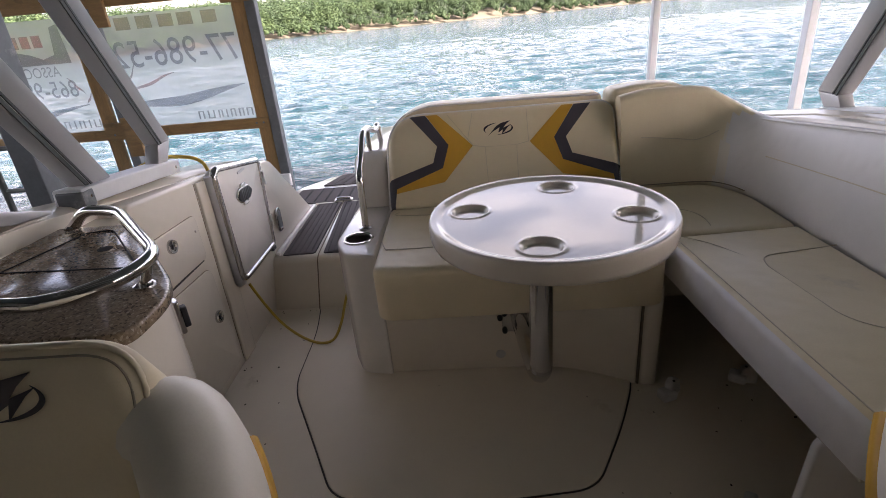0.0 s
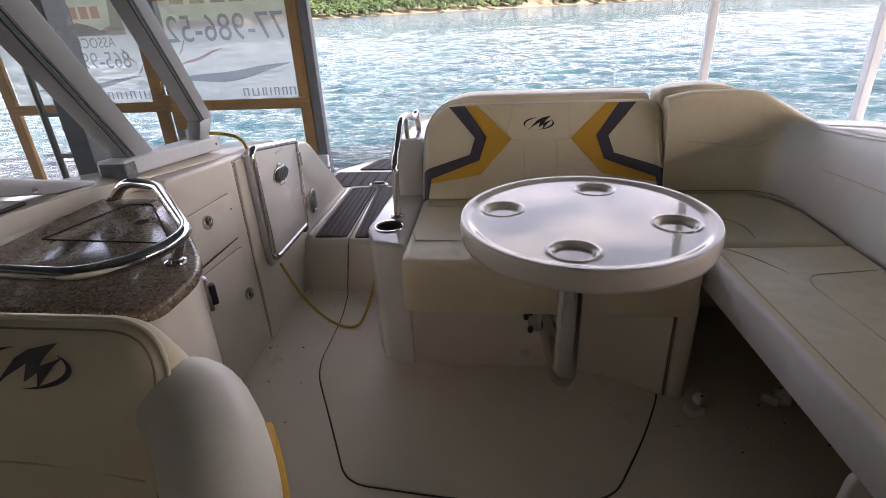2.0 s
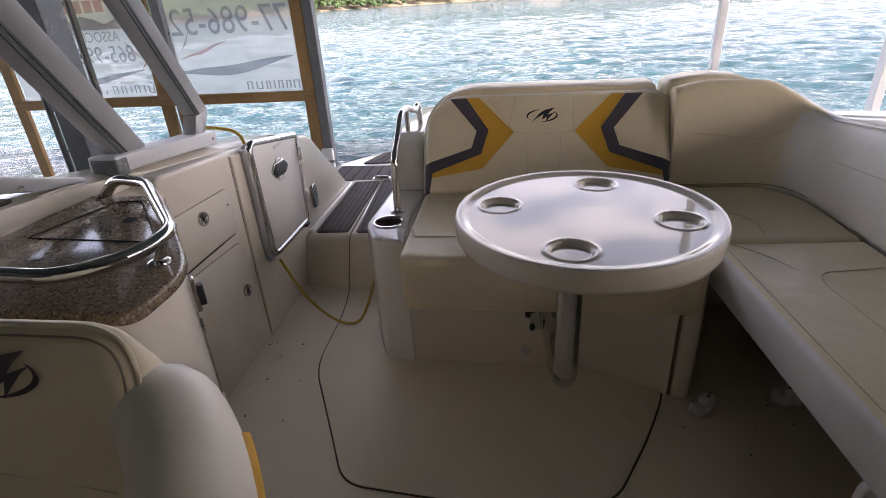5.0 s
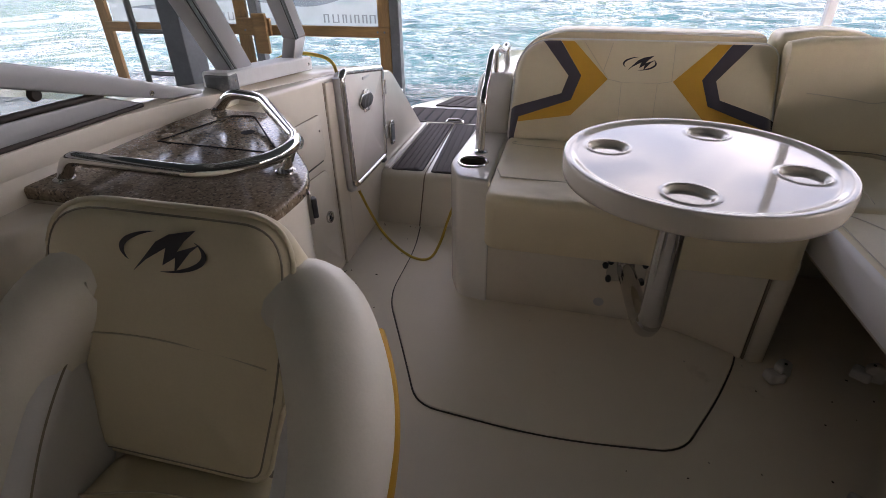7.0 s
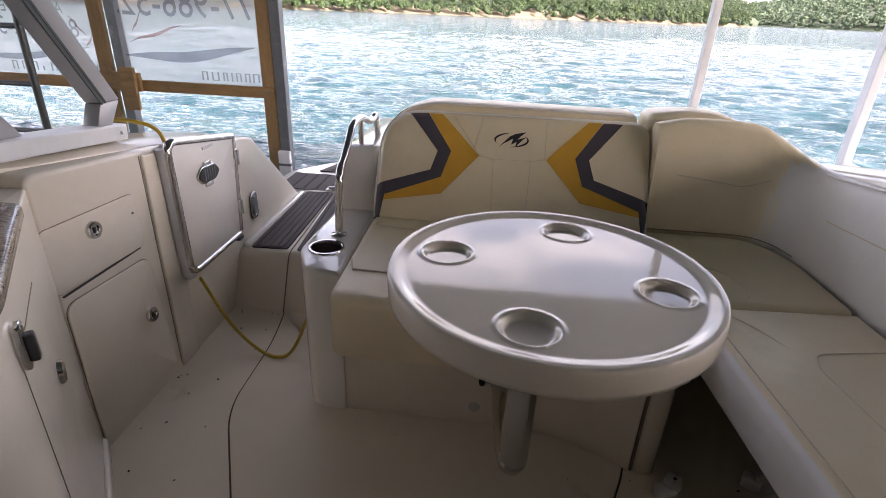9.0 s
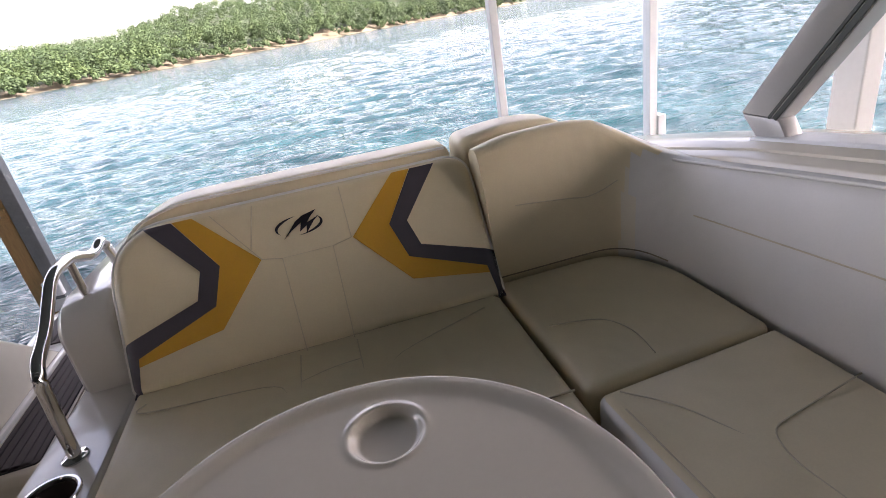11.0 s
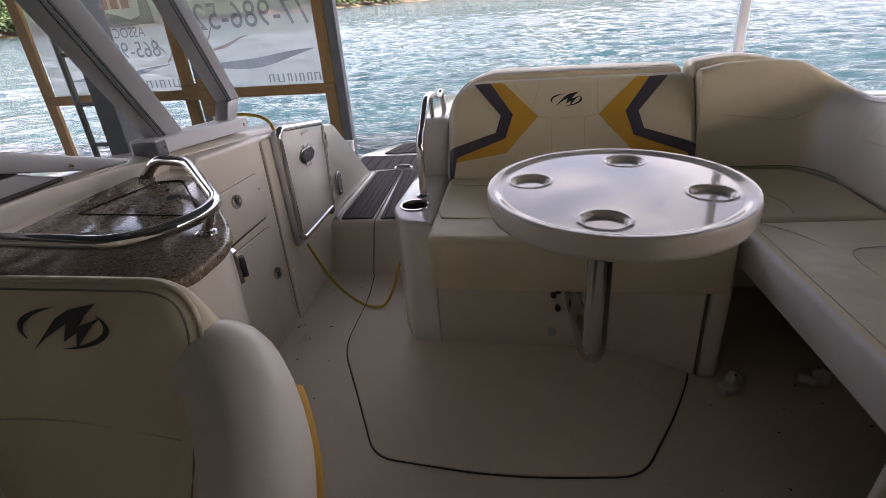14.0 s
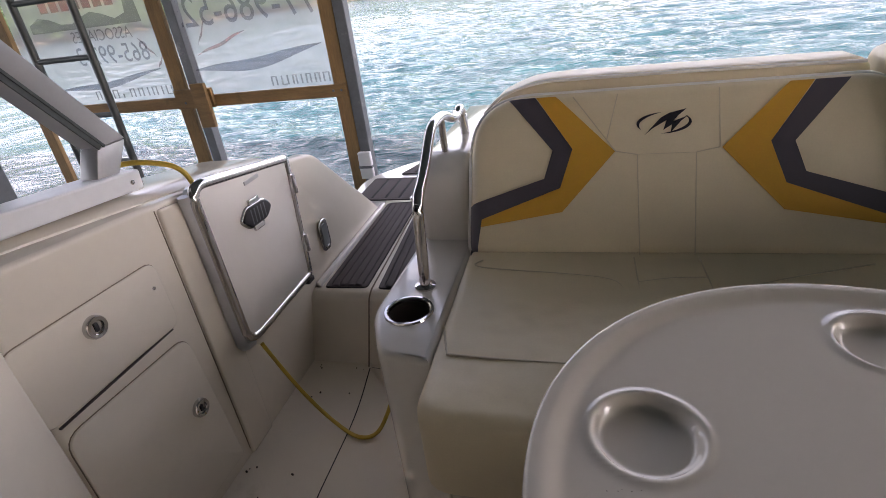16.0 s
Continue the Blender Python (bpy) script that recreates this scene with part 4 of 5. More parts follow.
backrest = thing("stern_back_cushion", "cream vinyl backrest with amber and charcoal chevrons on the stern bench", "backrest", (0.34, 2.12, 0.50))
part("cushion", puff(back_out, -0.10, 0.0, BR, RAKE, 0.0, 6), VINYL, backrest)
part("piping", tube([RAKE @ Vector((p.x, p.y, -0.026)) for p in ccw(back_out)], 0.0065, 8, True), PIPING, backrest, "pale welt piping")
CHEV = {"dark": [(-0.376, 0.400), (-0.308, 0.400), (-0.216, 0.264), (-0.245, 0.168), (-0.440, 0.092), (-0.452, 0.0), (-0.470, 0.0), (-0.474, 0.128), (-0.284, 0.192), (-0.264, 0.262)],
        "gold": [(-0.306, 0.400), (-0.258, 0.400), (-0.116, 0.254), (-0.240, 0.108), (-0.444, 0.072), (-0.440, 0.092), (-0.245, 0.168), (-0.216, 0.264)]}
for sgn in (-1, 1):
    for key, mat, w, lab in (("dark", CHARCOAL, 0.0016, "charcoal vinyl chevron band"), ("gold", YELLOW, 0.0012, "amber vinyl chevron")):
        pts = [(-sgn * x + (0.003 if sgn > 0 else 0), y) for x, y in CHEV[key]]
        part("chevron", flat_poly(pts, RAKE, w, 0.0012, 4, back_face), mat, backrest, lab)
emblem(RAKE @ Matrix.Translation((-0.006, 0.318, 0)), 0.122, 0.0008, backrest)
for pts in ([(-0.06, 0.0), (-0.065, 0.245), (0.065, 0.245), (0.06, 0.0)], [(-0.215, 0.395), (-0.115, 0.255)], [(0.115, 0.395), (0.115, 0.255)], [(-0.115, 0.255), (-0.065, 0.245)], [(0.115, 0.255), (0.065, 0.245)], [(-0.11, 0.395), (-0.135, 0.285)]):
    part("seam", tube([RAKE @ Vector((*p, 0.0004)) for p in pts], 0.0013, 5), THREAD_PALE, backrest, "stitched seam")

# dark tube along the crease between back and seat
part("seam", tube([RAKE @ Vector((-0.45 + 0.1 * i, 0.006, -0.012)) for i in range(10)], 0.0045, 6), THREAD, backrest, "dark line along the crease with the seat")

rear = thing("sunpad_bolster", "cream vinyl bolster behind the stern backrest", "bolster", (0.33, 2.38, 0.60))
part("bolster", puff(rounded([(-0.128, 0.62), (0.788, 0.62), (0.788, 0.866), (0.10, 0.872), (0.02, 0.868), (-0.10, 0.82)], [0.02, 0.02, 0.04, 0.1, 0.08, 0.1], 6), -2.47, -2.325, 0.03, plane_map((0, 0, 0), (1, 0, 0), (0, 0, 1)), 0, 5, 0.03), VINYL, rear)
part("piping", tube(spline([(-0.112, 2.332, 0.79), (-0.06, 2.332, 0.836), (0.03, 2.332, 0.862), (0.12, 2.332, 0.866), (0.45, 2.332, 0.864), (0.77, 2.332, 0.858)], 5), 0.0045, 7), PIPING, rear, "pale welt piping")
rear = thing("corner_bolster", "short cream vinyl bolster behind the corner backrest", "bolster", (0.95, 2.38, 0.60))
part("bolster", puff(rounded([(0.795, 0.62), (1.20, 0.62), (1.15, 0.87), (0.98, 0.895), (0.81, 0.875)], [0.02, 0.05, 0.1, 0.1, 0.03], 6), -2.45, -2.30, 0.03, plane_map((0, 0, 0), (1, 0, 0), (0, 0, 1)), 0, 5, 0.03), VINYL, rear)

seat = thing("corner_seat_cushion", "cream vinyl corner seat cushion of the settee", "seat cushion", (1.03, 1.9, 0.38))
part("cushion", puff(rounded([(0.806, 2.135), (0.812, 1.632), (1.255, 1.655), (1.255, 1.98), (1.17, 2.135)], [0.02, 0.03, 0.02, 0.12, 0.12], 6), 0.366, 0.502, 0.022, Matrix(), 0.008), VINYL, seat)
stitched([(p.x, p.y, 0.509) for p in spline([(0.84, 1.86, 0), (0.95, 1.83, 0), (0.99, 1.76, 0), (0.985, 1.67, 0)], 5)], seat, 0.0016, THREAD_PALE)
seat = thing("settee_seat_cushion", "pale cream vinyl settee seat cushion with a stitched inset", "seat cushion", (1.05, 1.15, 0.38))
settee_pad = part("cushion", puff(rounded([(0.818, 1.622), (0.824, 1.50), (0.866, 0.75), (1.275, 0.75), (1.255, 1.648)], [0.03, 0.06, 0.03, 0.02, 0.02], 6), 0.376, 0.502, 0.024, Matrix(), 0.010), VINYL, seat)
settee_pad.data.materials.append(VINYL_SIDE)  # boxing faces get the cool sky light as a paler colour
for face_poly in settee_pad.data.polygons:
    if face_poly.normal.x < -0.55 or face_poly.normal.y < -0.55:
        face_poly.material_index = 1
stitched([(0.850 + (1.5 - y) * 0.055, y, 0.5035) for y in (1.56, 1.4, 1.2, 1.0, 0.9, 0.78)], seat, 0.0016, THREAD_PALE)
stitched([(p.x, p.y, 0.511) for p in bent([(1.25, 1.46, 0), (1.02, 1.42, 0), (1.0, 1.36, 0), (1.03, 1.08, 0), (1.10, 1.02, 0), (1.27, 1.04, 0)], 0.05)], seat, 0.0016, THREAD_PALE)
stitched([(p.x, p.y, 0.508) for p in bent([(0.86, 1.60, 0), (0.93, 1.53, 0), (0.99, 1.40, 0)], 0.05)], seat, 0.0016, THREAD_PALE)

settee = thing("settee_moulding", "ivory fibreglass settee support with an open locker below", "bench base", (1.05, 1.2, FLOOR))
part("seat_board", slab([(0.852, 1.66), (0.899, 0.79), (1.345, 0.79), (1.345, 2.2), (0.81, 2.2), (0.81, 1.66)], 0.335, 0.376, 0.006), GELCOAT, settee)
part("end_panel", slab(rounded([(0.868, FLOOR), (1.345, FLOOR), (1.345, 0.334), (0.905, 0.334), (0.892, 0.315)], 0.01, 3), -0.918, -0.895, 0.008, plane_map((0, 0, 0), (1, 0, 0), (0, 0, 1))), WHITE, settee, "white end panel")
part("rear_panel", box((0.79, 2.12, FLOOR), (1.345, 2.16, 0.33), 0.004), GELCOAT, settee)


def wrap_cushion():
    """The padded back that runs along the stern, round the corner and forward along the side."""
    plan = spline([(0.822, 2.155, 0.874), (0.98, 2.155, 0.882), (1.10, 2.155, 0.880), (1.16, 2.15, 0.866), (1.20, 2.13, 0.822), (1.232, 2.09, 0.785), (1.252, 2.03, 0.770), (1.265, 1.92, 0.779), (1.27, 1.7, 0.805), (1.275, 1.45, 0.832), (1.285, 1.1, 0.855), (1.295, 0.7, 0.872), (1.30, 0.2, 0.89)], 5)
    rows, bm = [], bmesh.new()
    rim, mid, low = [], [], []
    for i, p in enumerate(plan):
        a, b = plan[max(i - 1, 0)], plan[min(i + 1, len(plan) - 1)]
        t = Vector((b.x - a.x, b.y - a.y, 0)).normalized()
        n = Vector((-t.y, t.x, 0))
        z1 = p.z
        base = Vector((p.x, p.y, 0))
        prof = [(0.0, 0.47), (-0.006, 0.53), (0.004, 0.5 + 0.55 * (z1 - 0.5)), (0.022, z1 - 0.07), (0.034, z1 - 0.025), (0.050, z1 - 0.006), (0.07, z1), (0.10, z1 - 0.004), (0.118, z1 - 0.02), (0.125, z1 - 0.06), (0.125, 0.47)]
        end = max(0.0, 1 - i / 3)
        rows.append([bm.verts.new(base + n * w - t * 0.0 + Vector((0, 0, z - end * 0.014 * (z > 0.6)))) for w, z in prof])
        rim.append(base + n * 0.047 + Vector((0, 0, z1 - 0.004)))
        low.append(base - n * 0.004 + Vector((0, 0, 0.503)))
        mid.append(base + n * 0.0035 + Vector((0, 0, 0.5 + 0.56 * (z1 - 0.5))))
    for a, b in zip(rows, rows[1:]):
        for i in range(len(a)):
            j = (i + 1) % len(a)
            bm.faces.new((a[i], a[j], b[j], b[i]))
    bm.faces.new(rows[0]), bm.faces.new(rows[-1][::-1])
    bmesh.ops.recalc_face_normals(bm, faces=bm.faces)
    return smooth(bm, 60), rim, mid, low


wrap = thing("settee_back_cushion", "cream vinyl wraparound backrest of the settee", "backrest", (1.2, 1.6, 0.5))
bm, rim, mid, low = wrap_cushion()
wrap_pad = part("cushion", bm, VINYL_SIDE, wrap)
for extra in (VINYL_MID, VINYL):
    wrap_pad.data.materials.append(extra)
# cool sky light painted on in three steps round the corner
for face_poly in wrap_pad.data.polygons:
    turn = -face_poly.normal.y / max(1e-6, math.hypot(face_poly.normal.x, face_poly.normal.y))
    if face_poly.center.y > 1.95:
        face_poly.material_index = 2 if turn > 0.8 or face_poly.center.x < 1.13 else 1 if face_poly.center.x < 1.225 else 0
part("piping", tube(rim[30:], 0.004, 7), PIPING, wrap, "pale welt piping")
# not stitching: dark line added as the crease's shade above the seat
stitched(low[:33], wrap, 0.0022)
stitched(spline([(0.90, 2.1585, 0.702), (0.962, 2.158, 0.696), (1.06, 2.1575, 0.684), (1.107, 2.152, 0.678), (1.15, 2.142, 0.69), (1.19, 2.125, 0.715)], 4), wrap, 0.0018, THREAD_PALE)
stitched(mid[35:], wrap, 0.0018, THREAD_PALE)


def table_top(cx, cy, z, r):
    bm = bmesh.new()
    cups = [(0.193 * math.cos(radians(a)), 0.193 * math.sin(radians(a))) for a in (-14, 76, 166, 256)]
    def height(x, y):
        h, d = 0.0, math.hypot(x, y)
        if d > r - 0.034:
            k = (d - (r - 0.034)) / 0.034
            h += 0.007 * math.sin(min(1, k * 1.4) * math.pi / 2) ** 2 if k < 0.75 else 0.007
        for u, v in cups:
            q = math.hypot(x - u, y - v)
            if q < 0.056:
                if q < 0.036:
                    h -= 0.010
                elif q < 0.047:
                    h += -0.010 * (1 - ((q - 0.036) / 0.011) ** 2 * (3 - 2 * (q - 0.036) / 0.011)) + 0.002 * (q - 0.036) / 0.011
                else:
                    h += 0.002 * (0.5 + 0.5 * math.cos((q - 0.047) / 0.009 * math.pi))
        return h
    sides, rows = 320, []
    radii = [r * 0.012] + [r * 0.99 * i / 130 for i in range(1, 131)]
    for d in radii:
        rows.append([bm.verts.new((cx + d * math.cos(math.tau * s / sides), cy + d * math.sin(math.tau * s / sides), z + height(d * math.cos(math.tau * s / sides), d * math.sin(math.tau * s / sides)))) for s in range(sides)])
    for d, h in ((r * 0.998, 0.004), (r * 1.004, -0.004), (r * 1.003, -0.031), (r * 0.99, -0.043), (r * 0.95, -0.047), (r * 0.2, -0.049)):
        rows.append([bm.verts.new((cx + d * math.cos(math.tau * s / sides), cy + d * math.sin(math.tau * s / sides), z + h)) for s in range(sides)])
    for a, b in zip(rows, rows[1:]):
        for s in range(sides):
            bm.faces.new((a[s], a[(s + 1) % sides], b[(s + 1) % sides], b[s]))
    bm.faces.new(rows[0][::-1]), bm.faces.new(rows[-1])
    bmesh.ops.recalc_face_normals(bm, faces=bm.faces)
    return smooth(bm, 60)


table = thing("cockpit_table", "glossy ivory round table on a bent steel leg", "table", (0.382, 1.205, 0.3))
part("tabletop", table_top(0.382, 1.207, 0.769, 0.285), TABLE, table)
part("leg", tube(bent([(0.358, 1.188, 0.725), (0.357, 1.188, 0.300), (0.351, 1.34, 0.262), (0.345, 1.655, 0.198)], 0.085, 10), 0.030, 20), CHROME, table, "bent polished steel tube leg")
part("socket", lathe([(0.06, 0.0), (0.06, -0.012), (0.045, -0.03), (0.04, -0.07)], (0.358, 1.188, 0.724), 24), CHROME, table)
bkt = part("wall_bracket", box((0.283, 1.652, 0.150), (0.412, 1.663, 0.236), 0.004), CHROME, table, "square steel wall bracket with knobs")
for bx, bz in ((0.276, 0.212), (0.292, 0.158), (0.404, 0.230), (0.292, 0.230), (0.402, 0.160)):
    part("knob", lathe([(0.0, 0.014), (0.009, 0.012), (0.011, 0)], (0, 0, 0), 12, plane_map((bx, 1.653, bz), (1, 0, 0), (0, 0, 1))), BLACK, bkt)

# ---- helm seats ----
def helm_seat(cx):
    """A padded bucket seat that faces the bow: back, seat, two wings, pedestal."""
    s = thing("helm_seat", "cream vinyl bucket seat with amber trim and a dark emblem", "seat", (cx, 0.4, FLOOR), "helm seats")
    face = plane_map((cx, 0.476, 0.465), (1, 0, 0), (0, 0.25, 1))
    out = rounded([(-0.258, -0.02), (0.108, -0.02), (0.160, 0.20), (0.174, 0.424), (-0.254, 0.424)], [0.05, 0.04, 0.12, 0.085, 0.13], 9)
    pad = puff(out, -0.105, 0.0, 0.036, Matrix(), 0.012, 6, 0.03)
    for vert in pad.verts:  # the top falls away behind the welt
        if vert.co.z < -0.03 and vert.co.y > 0.25:
            vert.co.y -= (-0.03 - vert.co.z) * 1.1 * min(1.0, (vert.co.y - 0.25) / 0.1)
    part("backrest", turned(pad, face), VINYL, s)
    part("piping", tube([face @ Vector((p.x, p.y, -0.016)) for p in inset(ccw(out), 0.0035)], 0.0040, 8, True), VINYL, s, "welt round the face in the seat's own vinyl")
    part("welt_stitch", tube([face @ Vector((p.x, p.y, -0.0065)) for p in inset(ccw(out), 0.0150)], 0.0016, 6, True), THREAD, s, "dark stitched line inside the welt")
    part("seam", tube([face @ Vector((x, 0.195 + 0.03 * (1 - ((x + 0.055) / 0.19) ** 2), 0.0122 - 0.0142 * min(1.0, abs(x + 0.055) / 0.19) ** 2)) for x in [-0.235 + 0.02 * i for i in range(19)]], 0.0014, 6), THREAD_PALE, s, "stitched seam")
    emblem(face @ Matrix.Translation((-0.020, 0.360, 0)), 0.140, 0.0075, s)
    part("seat_cushion", puff(rounded([(cx - 0.21, 0.0), (cx + 0.20, 0.0), (cx + 0.185, 0.52), (cx - 0.195, 0.52)], [0.09, 0.09, 0.06, 0.06], 7), 0.33, 0.438, 0.04, Matrix(), 0.012), VINYL, s)
    part("cushion_seam", tube(spline([(cx - 0.17, 0.40, 0.449), (cx - 0.05, 0.43, 0.452), (cx + 0.08, 0.43, 0.452), (cx + 0.16, 0.40, 0.449)], 5), 0.0016, 6), THREAD_PALE, s, "stitched seam")
    for sgn in (-1, 1):
        path = spline([(cx + sgn * 0.125, 0.592, 0.725), (cx + sgn * 0.178, 0.588, 0.738), (cx + sgn * 0.232, 0.53, 0.69), (cx + sgn * 0.262, 0.46, 0.605), (cx + sgn * 0.265, 0.36, 0.50), (cx + sgn * 0.255, 0.27, 0.44), (cx + sgn * 0.245, 0.18, 0.41)], 6)
        rs = [0.050 + 0.021 * math.sin(math.pi * min(1, i / (len(path) * 0.75))) for i in range(len(path))]
        wing = part("wing", tube(path, 0.06, 18, rs=rs), VINYL_MID, s, "cream padded side wing")
        part("amber_trim", tube([p + Vector((sgn * 0.047, 0.034, -0.012)) for p in path[10:]], 0.021, 8), YELLOW, wing, "amber vinyl edge")
        part("wing_panel", puff(rounded([(0.20, 0.40), (0.50, 0.40), (0.53, 0.69), (0.45, 0.65), (0.32, 0.49)], 0.05, 5), -0.03, 0.03, 0.024, plane_map((cx + sgn * 0.215, 0, 0), (0, 1, 0), (0, 0, 1)), 0, 4, 0.01), VINYL_SIDE, s, "inner side panel")
        part("panel_seam", tube(spline([(cx + sgn * 0.1845, 0.515, 0.665), (cx + sgn * 0.1845, 0.47, 0.635), (cx + sgn * 0.1845, 0.41, 0.575), (cx + sgn * 0.1845, 0.355, 0.50), (cx + sgn * 0.1845, 0.33, 0.45)], 5), 0.0017, 6), THREAD, s, "stitched seam")
    part("shell", slab(rounded([(cx - 0.22, 0.03), (cx + 0.22, 0.03), (cx + 0.22, 0.56), (cx - 0.22, 0.56)], 0.08, 6), 0.28, 0.332, 0.02), VINYL_SIDE, s)
    part("swivel", lathe([(0.0, 0.0), (0.11, 0.0), (0.11, 0.02), (0.05, 0.03), (0.05, 0.28), (0.10, 0.29), (0.10, 0.30)], (cx, 0.30, FLOOR), 28), ALU, s, "aluminium pedestal")
    return s


left_seat = helm_seat(-0.400)
copy_thing(left_seat, pose(0.975, 0.39, FLOOR))

# ---- loose things on the sole ----
cord = thing("shore_power_cord", "yellow shore power cord looped over the gunwale onto the sole", "cord", (-0.6, 1.9, FLOOR))
part("cord_loop", tube(spline([(-0.745, 1.95, 0.262), (-0.70, 1.955, 0.15), (-0.645, 1.95, 0.06), (-0.56, 1.92, 0.005), (-0.475, 1.885, -0.006), (-0.42, 1.90, 0.0), (-0.39, 1.95, 0.05), (-0.37, 2.02, 0.13), (-0.345, 2.14, 0.215), (-0.325, 2.25, 0.22)], 8), 0.0058, 10), CORD, cord)
part("cord_over_gunwale", tube(spline([(-1.07, 1.80, 0.72), (-1.02, 1.84, 0.79), (-0.93, 1.90, 0.825), (-0.84, 1.93, 0.815), (-0.80, 1.945, 0.79), (-0.79, 1.955, 0.75)], 8), 0.0065, 10), CORD, cord)

def deck_bracket(cx, cy, turn, label):
    """A small plastic deck bracket: a thick rounded foot, a leaning tab and a screw."""
    b = thing("deck_bracket", label, "bracket", (cx, cy, FLOOR), "white brackets on the sole")
    m = Matrix.Translation((cx, cy, FLOOR)) @ Matrix.Rotation(radians(turn), 4, "Z") @ Matrix.Scale(1.05, 4)
    part("foot", turned(slab(rounded([(-0.040, -0.020), (0.012, -0.024), (0.016, 0.020), (-0.036, 0.024)], 0.010, 4), 0.0, 0.030, 0.008), m), PLASTIC, b)
    part("tab", turned(puff(rounded([(-0.006, 0.0), (0.044, 0.0), (0.040, 0.050), (0.014, 0.062), (-0.010, 0.048)], 0.010, 4), -0.014, 0.014, 0.006, plane_map((0, 0, 0), (1, 0.25, 0), (0.0, 0.12, 1))), m), PLASTIC, b)
    part("screw", turned(lathe([(0.0, 0.003), (0.004, 0.002), (0.0045, 0.0)], (0.006, -0.004, 0.0605), 10), m), BLACK, b, "small dark screw head")


for cx, cy, turn in ((0.825, 1.465, 25), (1.09, 1.525, -30), (0.850, 0.995, 40)):
    deck_bracket(cx, cy, turn, "small translucent white plastic bracket on the cockpit sole")

crumb_rng = random.Random(5)
crumbs = bmesh.new()
spots = [(0.346, 1.005), (0.498, 1.019), (0.04, 1.57), (0.71, 1.586), (-0.731, 1.495), (-0.753, 1.736), (0.747, 1.391), (1.075, 1.425), (0.996, 1.334), (-0.727, 2.174), (-0.735, 2.180), (-0.572, 2.180), (-0.731, 1.754), (-0.735, 2.19), (-0.60, 2.185)]
spots += [(crumb_rng.uniform(0.55, 1.2), crumb_rng.uniform(0.95, 1.55)) for _ in range(15)] + [(crumb_rng.uniform(-0.75, -0.5), crumb_rng.uniform(1.0, 2.1)) for _ in range(16)]
for cx, cy in spots:
    k = crumb_rng.uniform(0.0016, 0.0038)
    bmesh.ops.create_icosphere(crumbs, subdivisions=1, radius=1, matrix=Matrix.Translation((cx, cy, FLOOR + 0.002 + (0.007 if -0.2 < cx < 0.6 else 0))) @ Matrix.Rotation(crumb_rng.random() * 6, 4, "Z") @ Matrix.Diagonal((k * 1.6, k, k * 0.5, 1)))
solid("leaf_crumbs", crumbs, LEAFDIRT, "dark dry crumbs scattered on the cockpit sole", "crumbs", "stuff")

scuff = bmesh.new()
for sx, sy in ((0.160, 1.193), (0.168, 1.194), (0.171, 1.196), (0.178, 1.195), (0.185, 1.197), (0.181, 1.372)):
    k = crumb_rng.uniform(0.0010, 0.0019)
    bmesh.ops.create_icosphere(scuff, subdivisions=1, radius=1, matrix=Matrix.Translation((sx, sy, 0.7685)) @ Matrix.Diagonal((k * 1.3, k, 0.0006, 1)))
solid("table_crumbs", scuff, LEAFDIRT, "tiny dark specks of dirt lying on the table", "crumbs", "stuff")

# ---- the dock ----
def post(name, x, y, w, d, z0, z1, mat, label, foot=None):
    p = thing(name, label, "post", (x, y, z0), "dock posts")
    part("shaft", box((x - w / 2, y - d / 2, z0), (x + w / 2, y + d / 2, z1), 0.005), mat, p)
    if foot:
        part("sleeve", box((x + foot - 0.03, y - 0.05, z0), (x + foot + 0.03, y + 0.05, 0.34), 0.006), mat, p)
    return p


WATER_Z = -0.55
post("dock_post", 1.365, 3.45, 0.042, 0.05, WATER_Z - 0.6, 2.75, ALU_WHITE, "slim white painted steel dock post standing in the water")
post("dock_post", 2.656, 4.08, 0.058, 0.075, WATER_Z - 0.6, 2.75, ALU_WHITE, "white painted steel dock post with a sleeve standing in the water", 0.06)
post("dock_post", 1.835, 2.02, 0.062, 0.085, WATER_Z - 0.6, 2.75, ALU_WHITE, "stout white painted steel dock post beside the hull")
post("dock_post", -1.36, 1.86, 0.085, 0.11, WATER_Z - 0.6, 2.75, GREY_STEEL, "grey galvanised steel dock post beside the hull")

FY = 4.40
sleeve = thing("dock_bumper", "short pale plastic bumper strapped to the grey dock post", "bumper", (-1.40, FY - 0.06, -0.06))
part("pad", slab(rounded([(-1.425, FY - 0.075), (-1.325, FY - 0.075), (-1.325, FY - 0.032), (-1.425, FY - 0.032)], 0.015, 4), -0.10, 0.10, 0.01), ALU_WHITE, sleeve)
part("strap", box((-1.428, FY - 0.078, -0.02), (-1.322, FY - 0.031, 0.0), 0.002), GREY_STEEL, sleeve, "grey strap")
frame_thing = thing("banner_stand", "treated pine frame with grey steel posts at the dock's end", "frame", (-2.8, FY, WATER_Z))
for x, w in ((-1.47, 0.10), (-2.78, 0.11), (-4.22, 0.10)):
    part("stud", box((x - w / 2, FY - 0.02, WATER_Z - 0.3), (x + w / 2, FY + 0.02, 1.62), 0.004), WOOD, frame_thing)
part("bottom_rail", box((-4.20, FY - 0.042, 0.50), (-1.42, FY - 0.021, 0.585), 0.004), WOOD_FLAT, frame_thing)
part("top_rail", box((-4.75, FY - 0.042, 1.50), (-1.36, FY - 0.021, 1.62), 0.004), WOOD_FLAT, frame_thing)
